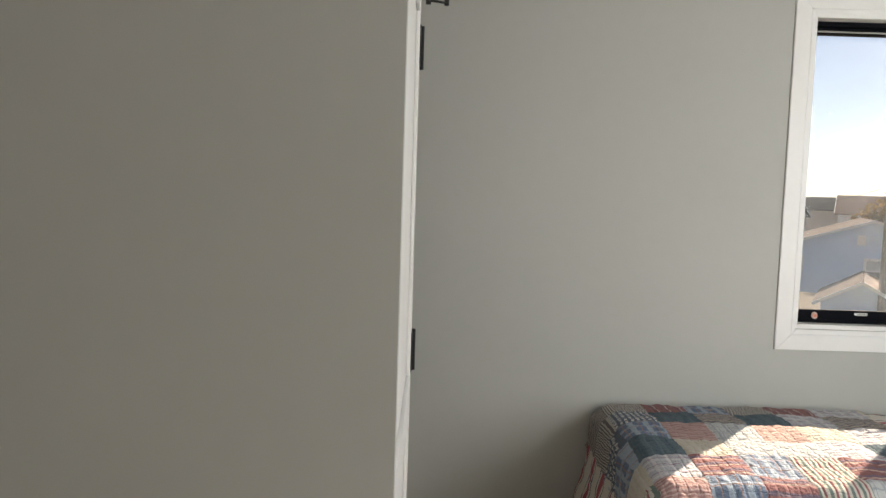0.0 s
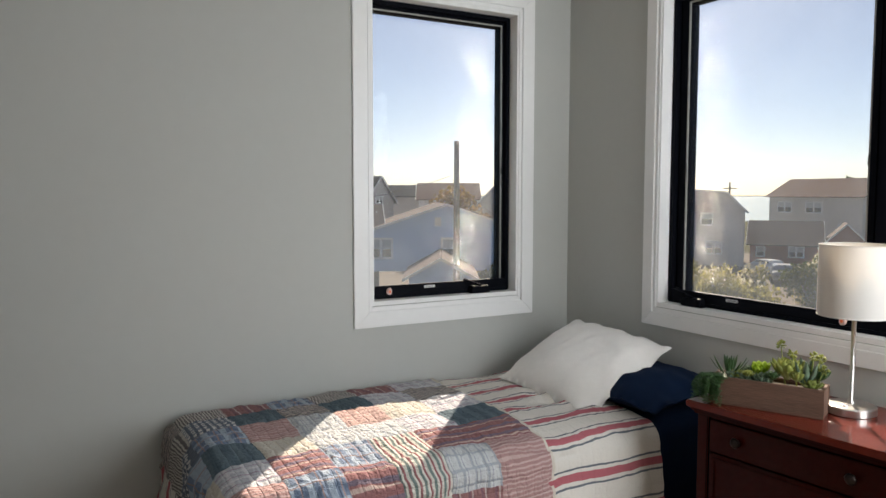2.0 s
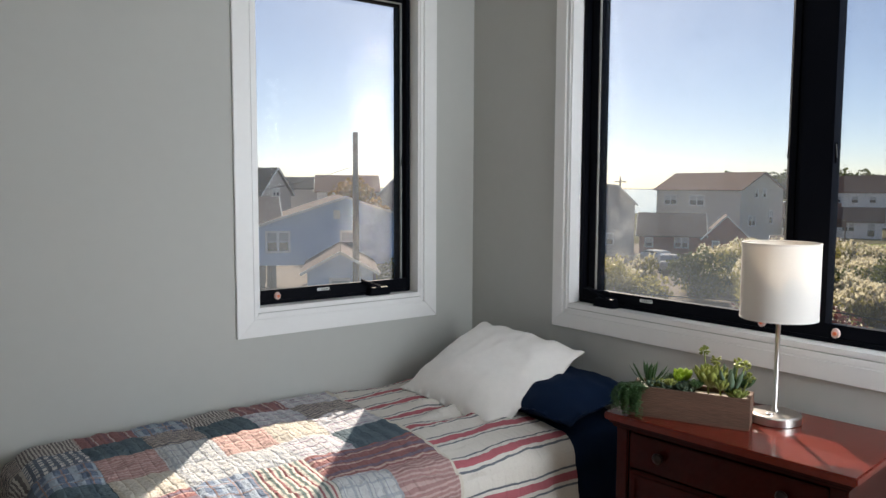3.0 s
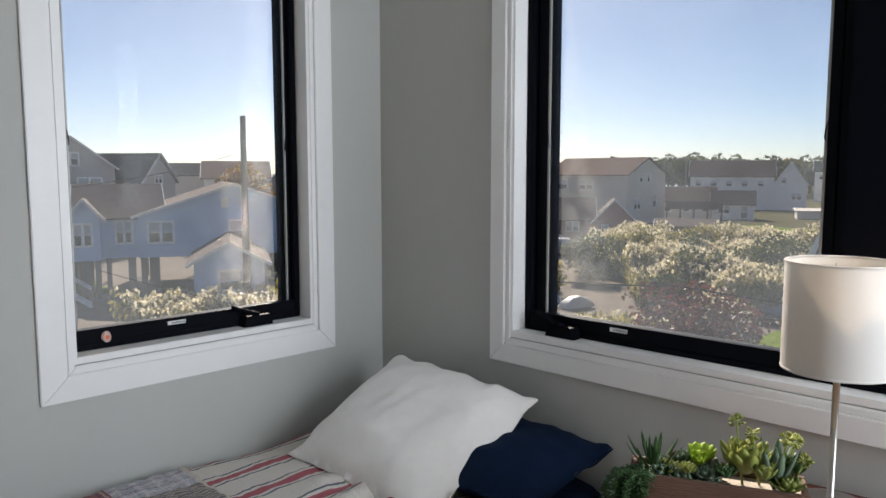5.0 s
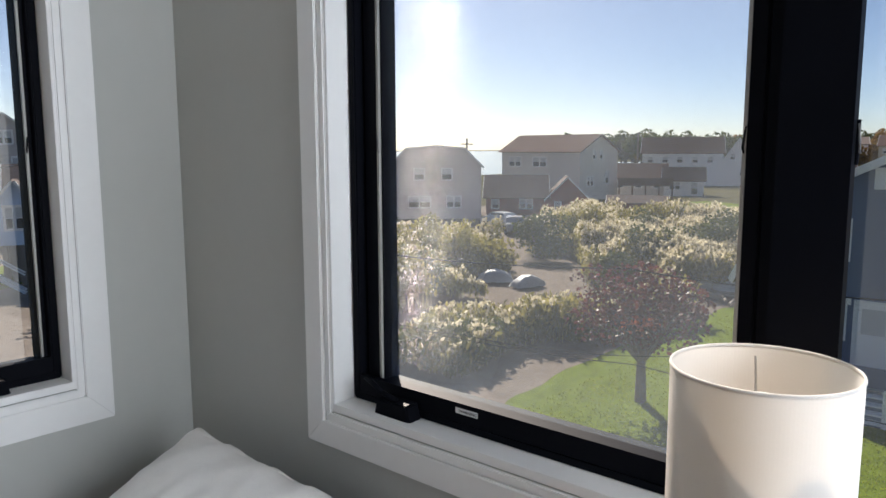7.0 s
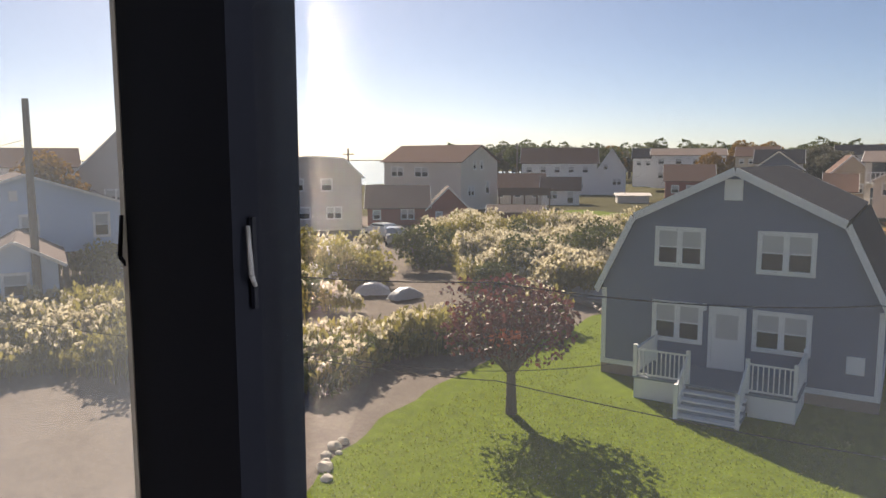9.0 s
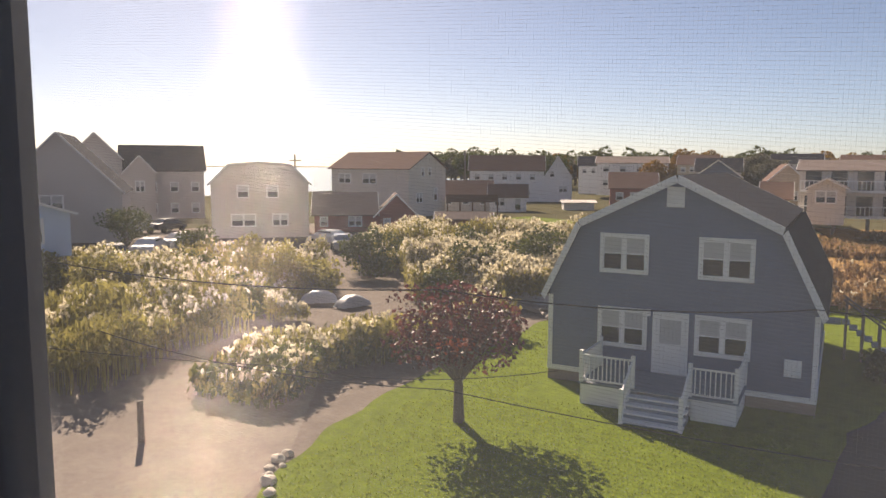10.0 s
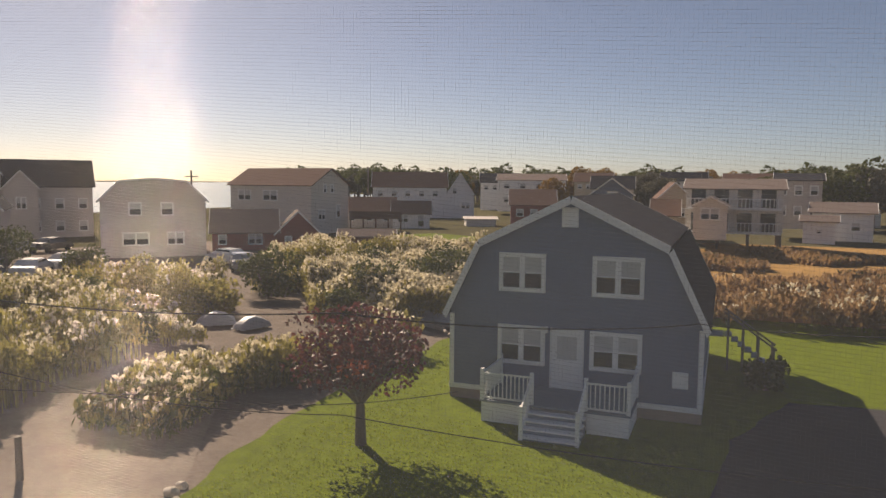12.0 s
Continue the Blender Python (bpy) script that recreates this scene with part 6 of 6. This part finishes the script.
reed_bed("marsh_tufts", lambda x, y: noise.noise(Vector((x * 0.12, y * 0.12, 2))) > 0.12, (50, 88, -24, 8), 2600, 0.7, [TANREED, GREEN_LEAF], "low tufts over the golden marsh", 0.5, 0.35, 15)


def shrub(name, at, r, squash, mat, label, seed, count=2200, leaf=0.16):
    s = thing(name, (*at, GZ), label, "shrub")
    pts, cs = crown_points(count, r, squash, 16, seed)
    bm = bmesh.new()
    for k in range(7):
        add_rod(bm, (0, 0, 0), Vector(cs[k]) * 0.8 + Vector((0, 0, r * squash * 0.95)), 0.06, 0.02, 5)
    part("stems", bm, BARK, s)
    V, F = cards(pts + np.array([0, 0, r * squash * 0.95]), nr.uniform(0.6, 1.4, len(pts)) * leaf, long=1.3)
    tagged(raw("leaves", V, F, mat, s), kind="stuff")
    return s


shrub("shrub", (41.4, 27.4), 2.1, 0.8, GREEN_LEAF, "round dark green shrub among the reeds", 31)
shrub("shrub", polar(68.5, 44), 2.6, 0.75, GREEN_LEAF, "broad olive shrub among the reeds", 32)
shrub("shrub", polar(64, 41), 1.8, 0.8, GREEN_LEAF, "olive shrub beside the clearing", 33)
shrub("shrub", (30.4, -0.5), 0.85, 0.75, GREEN_LEAF, "dark green bush behind the house", 34, 900)
shrub("shrub", polar(38.5, 70), 2.6, 0.7, GREEN_LEAF, "brown-green bush by the parked cars", 35)
shrub("shrub", polar(43.5, 63), 2.0, 0.6, GREEN_LEAF, "dark bush by the parked cars", 36)
shrub("shrub", polar(46.5, 47), 1.7, 0.9, REED, "tall yellow-green bush at the road", 37)


for k, (az, d, r_s) in enumerate(((52.0, 41, 1.6), (59.5, 48, 1.7), (61.5, 36.5, 1.4), (66.5, 39, 1.5), (70.5, 50, 2.2), (63.5, 52, 2.0), (36.5, 40, 1.9), (43.0, 43, 1.8), (47.0, 36, 1.5), (33.0, 44, 2.0))):
    shrub("shrub", polar(az, d), r_s, 0.75, GREEN_LEAF if k % 3 else REED, ("dull green rounded shrub in the reed bed" if k % 3 else "yellow-olive rounded shrub in the reed bed"), 50 + k, 1500)


# ---- cars, boats, rocks ----
def car(at, turn, paint, label, cover=False):
    c = thing("covered_boat" if cover else "car", (*at, GZ + 0.02), label, "boat" if cover else "car", "", turn)
    prof = [(-2.1, 0.35), (-2.15, 0.75), (-1.95, 0.95), (-1.3, 1.02), (-0.75, 1.42), (0.65, 1.45), (1.35, 1.02), (2.0, 0.9), (2.15, 0.6), (2.1, 0.35)]
    if cover:
        prof = [(-2.1, 0.25), (-2.1, 0.6), (-1.6, 0.85), (-0.9, 1.12), (-0.1, 1.22), (0.6, 1.1), (1.3, 0.8), (1.9, 0.6), (2.05, 0.25)]
    bm = prism_bm(prof, -0.85, 0.85, "y")
    for v in bm.verts:
        if v.co.z > (0.7 if cover else 1.1):
            v.co.y *= 0.6 if cover else 0.78
    if cover:
        bm.free()
        bm = bmesh.new()
        gv = []
        for i in range(23):
            for j in range(13):
                u, v = i / 11 - 1, j / 6 - 1
                hgt = (0.95 + 0.25 * math.cos(u * 2.2)) * (max(0, 1 - abs(u) ** 3.5) ** 0.5) * (max(0, 1 - abs(v) ** 3.5) ** 0.5)
                gv.append(bm.verts.new((u * 2.1, v * 0.92, 0.18 + hgt * 0.92 + 0.12 * noise.noise(Vector((u * 4 + turn, v * 3, 1))))))
        for i in range(22):
            for j in range(12):
                a = i * 13 + j
                bm.faces.new((gv[a], gv[a + 1], gv[a + 14], gv[a + 13]))
    part("body" if not cover else "car_cover", bm, paint, c, "loose white cover" if cover else "", bevel=0 if cover else 0.06, smooth=cover)
    if not cover:
        bm = prism_bm([(-1.15, 1.04), (-0.72, 1.36), (0.6, 1.39), (1.15, 1.04)], -0.76, 0.76, "y")
        part("windows", bm, PANE, c)
    for wx in (-1.3, 1.3):
        for wy in (-0.82, 0.82):
            if not cover:
                part("wheel", rod_bm((wx, wy - 0.1, 0.33), (wx, wy + 0.1, 0.33), 0.33, segs=18), BLACK, c)
    return c


COVER = material("white tarpaulin", (0.36, 0.37, 0.39), 0.5, grain=0.05, scale=3, stain=0.15)
CARW, CARG, CARD = (material(n_, col, 0.25, grain=0.02, scale=2, stain=0.03, coat=0.6) for n_, col in (("white car paint", (0.6, 0.6, 0.6)), ("silver car paint", (0.3, 0.31, 0.33)), ("dark car paint", (0.03, 0.035, 0.045))))
car((32.6, 24.6), -50, COVER, "small boat under a loose white tarpaulin in the clearing", True).scale = (0.46, 0.55, 0.55)
car((32.6, 22.5), -20, COVER, "small boat under a white tarpaulin beside a second one", True).scale = (0.42, 0.5, 0.5)
for k, (az, d, tn, pt) in enumerate(((40.0, 62, 30, CARW), (42.2, 66, 10, CARG), (37.6, 58, 60, CARD), (39.0, 82, 0, CARW), (41.2, 84, 5, CARD), (53.0, 66, 80, CARW), (53.9, 62, 40, CARG), (45.0, 56, 15, CARG), (38.2, 50, 120, CARW))):
    car(polar(az, d), tn, pt, ("white", "silver", "dark", "white", "dark", "white", "silver", "silver", "white")[k] + " car parked by the far houses")
boat = thing("boat", (37.6, 14.4, GZ + 0.1), "upturned grey boat lying at the edge of the reeds", "boat", turn=70)
bm = bmesh.new()
rings = []
for k in range(9):
    f = k / 8
    w_ = 0.75 * math.sin(math.pi * min(1, 0.12 + f * 0.8)) ** 0.7
    rings.append([bm.verts.new((-2.2 + 4.4 * f, w_ * math.cos(a), 0.1 + 0.55 * w_ * math.sin(a) * 1.3)) for a in [math.pi * i / 10 for i in range(11)]])
for a, b in zip(rings, rings[1:]):
    for i in range(10):
        bm.faces.new((a[i], a[i + 1], b[i + 1], b[i]))
part("hull", bm, material("pale grey hull", (0.42, 0.42, 0.43), 0.4, grain=0.1), boat, smooth=True)
DRIFT = material("driftwood", (0.30, 0.26, 0.23), 0.9, grain=0.2)
for k in range(7):
    bm = bmesh.new()
    add_rod(bm, (0, 0, 0.1 + 0.09 * (k % 3)), (3.4 - 0.2 * k, 0.5 * math.sin(k), 0.14 + 0.1 * (k % 2)), 0.07, 0.05, 7)
    ob = tagged(link("plank", bm, DRIFT), "long weathered timber lying on the ground", "timber", "heap of timbers")
    ob.matrix_basis = pose(34.4 + 0.35 * k, 12.9 + 0.25 * (k % 4), GZ + 0.03, 0, 0, 10 + 17 * k)
ROCK = material("pale rock", (0.50, 0.45, 0.38), 0.9, grain=0.2, scale=3, stain=0.2, bump=0.02)
for k, (x, y, s) in enumerate(((15.7, 12.75, 0.18), (15.2, 12.6, 0.13), (16.1, 12.8, 0.15), (14.6, 12.1, 0.2), (14.9, 12.35, 0.12), (14.2, 11.7, 0.14), (15.5, 12.45, 0.1))):
    bm = bmesh.new()
    bmesh.ops.create_icosphere(bm, subdivisions=2, radius=s)
    for v in bm.verts:
        v.co *= 1 + 0.35 * noise.noise(v.co * 7 + Vector((k * 3, 0, 0)))
        v.co.z = v.co.z * 0.7
    ob = tagged(link("rock", bm, ROCK), "pale edging rock at the corner of the lawn", "rock", "edging rocks")
    ob.location = (x, y, GZ + s * 0.45)
for k, (x, y) in enumerate(((15.0, 16.7),)):
    fp = tagged(link("fence_post", rod_bm((0, 0, 0), (0, 0, 1.1), 0.09, 0.08, segs=10), POLE), "short weathered post beside the road", "post", "roadside posts")
    fp.location = (x, y, GZ)
sg = thing("road_sign", (13.9, 26.4, GZ), "small white sign on a thin post", "sign")
part("post", rod_bm((0, 0, 0), (0, 0, 1.5), 0.03, segs=8), POLE, sg)
part("plate", box_bm(-0.17, 0.17, -0.055, -0.032, 1.35, 1.85), WHITEP, sg, bevel=0.004)
part("lettering_bar", box_bm(-0.11, 0.11, -0.060, -0.0555, 1.66, 1.71), INK, sg)
part("lettering_bar", box_bm(-0.11, 0.11, -0.060, -0.0555, 1.52, 1.56), INK, sg)

# ---- sun glare painted on the panes as pale films ----
def film(name, put, poly, mat, label):
    """A thin film on a pane; its amount fades to the rim."""
    bm = bmesh.new()
    n_ = 10
    rows = []
    for j, (z, a, b) in enumerate(poly):
        rows.append([bm.verts.new(put(a + (b - a) * i / n_, z)) for i in range(n_ + 1)])
    for r0, r1 in zip(rows, rows[1:]):
        for i in range(n_):
            bm.faces.new((r0[i], r0[i + 1], r1[i + 1], r1[i]))
    me = bpy.data.meshes.new(name)
    bm.to_mesh(me)
    bm.free()
    at_ = me.attributes.new("amount", "FLOAT", "POINT")
    vals = []
    for j in range(len(poly)):
        ends = 0.25 if j in (0, len(poly) - 1) else 1
        vals += [ends * math.sin(math.pi * i / n_) ** 0.8 for i in range(n_ + 1)]
    at_.data.foreach_set("value", vals)
    me.materials.append(mat)
    ob = structure(new(name, me), label, "dust on glass")
    ob.visible_shadow = False
    return ob


GLARE = film_material("glare film", 0.55, 0.35, 0.75, 520)
film("glare_streak", lambda y, z: (EAST + 0.1085, y, z), [(1.07, 2.32, 2.10), (1.2, 2.325, 2.13), (1.35, 2.325, 2.16), (1.55, 2.325, 2.2), (1.75, 2.325, 2.25), (2.0, 2.325, 2.28)], GLARE, "painted glare specks at the edge of the glass")
film("glare_streak", lambda x, z: (x, NORTH + 0.1085, z), [(1.07, 2.13, 1.88), (1.2, 2.135, 1.92), (1.3, 2.14, 1.97), (1.45, 2.14, 2.02), (1.65, 2.14, 2.08)], GLARE, "painted glare specks at the edge of the glass")
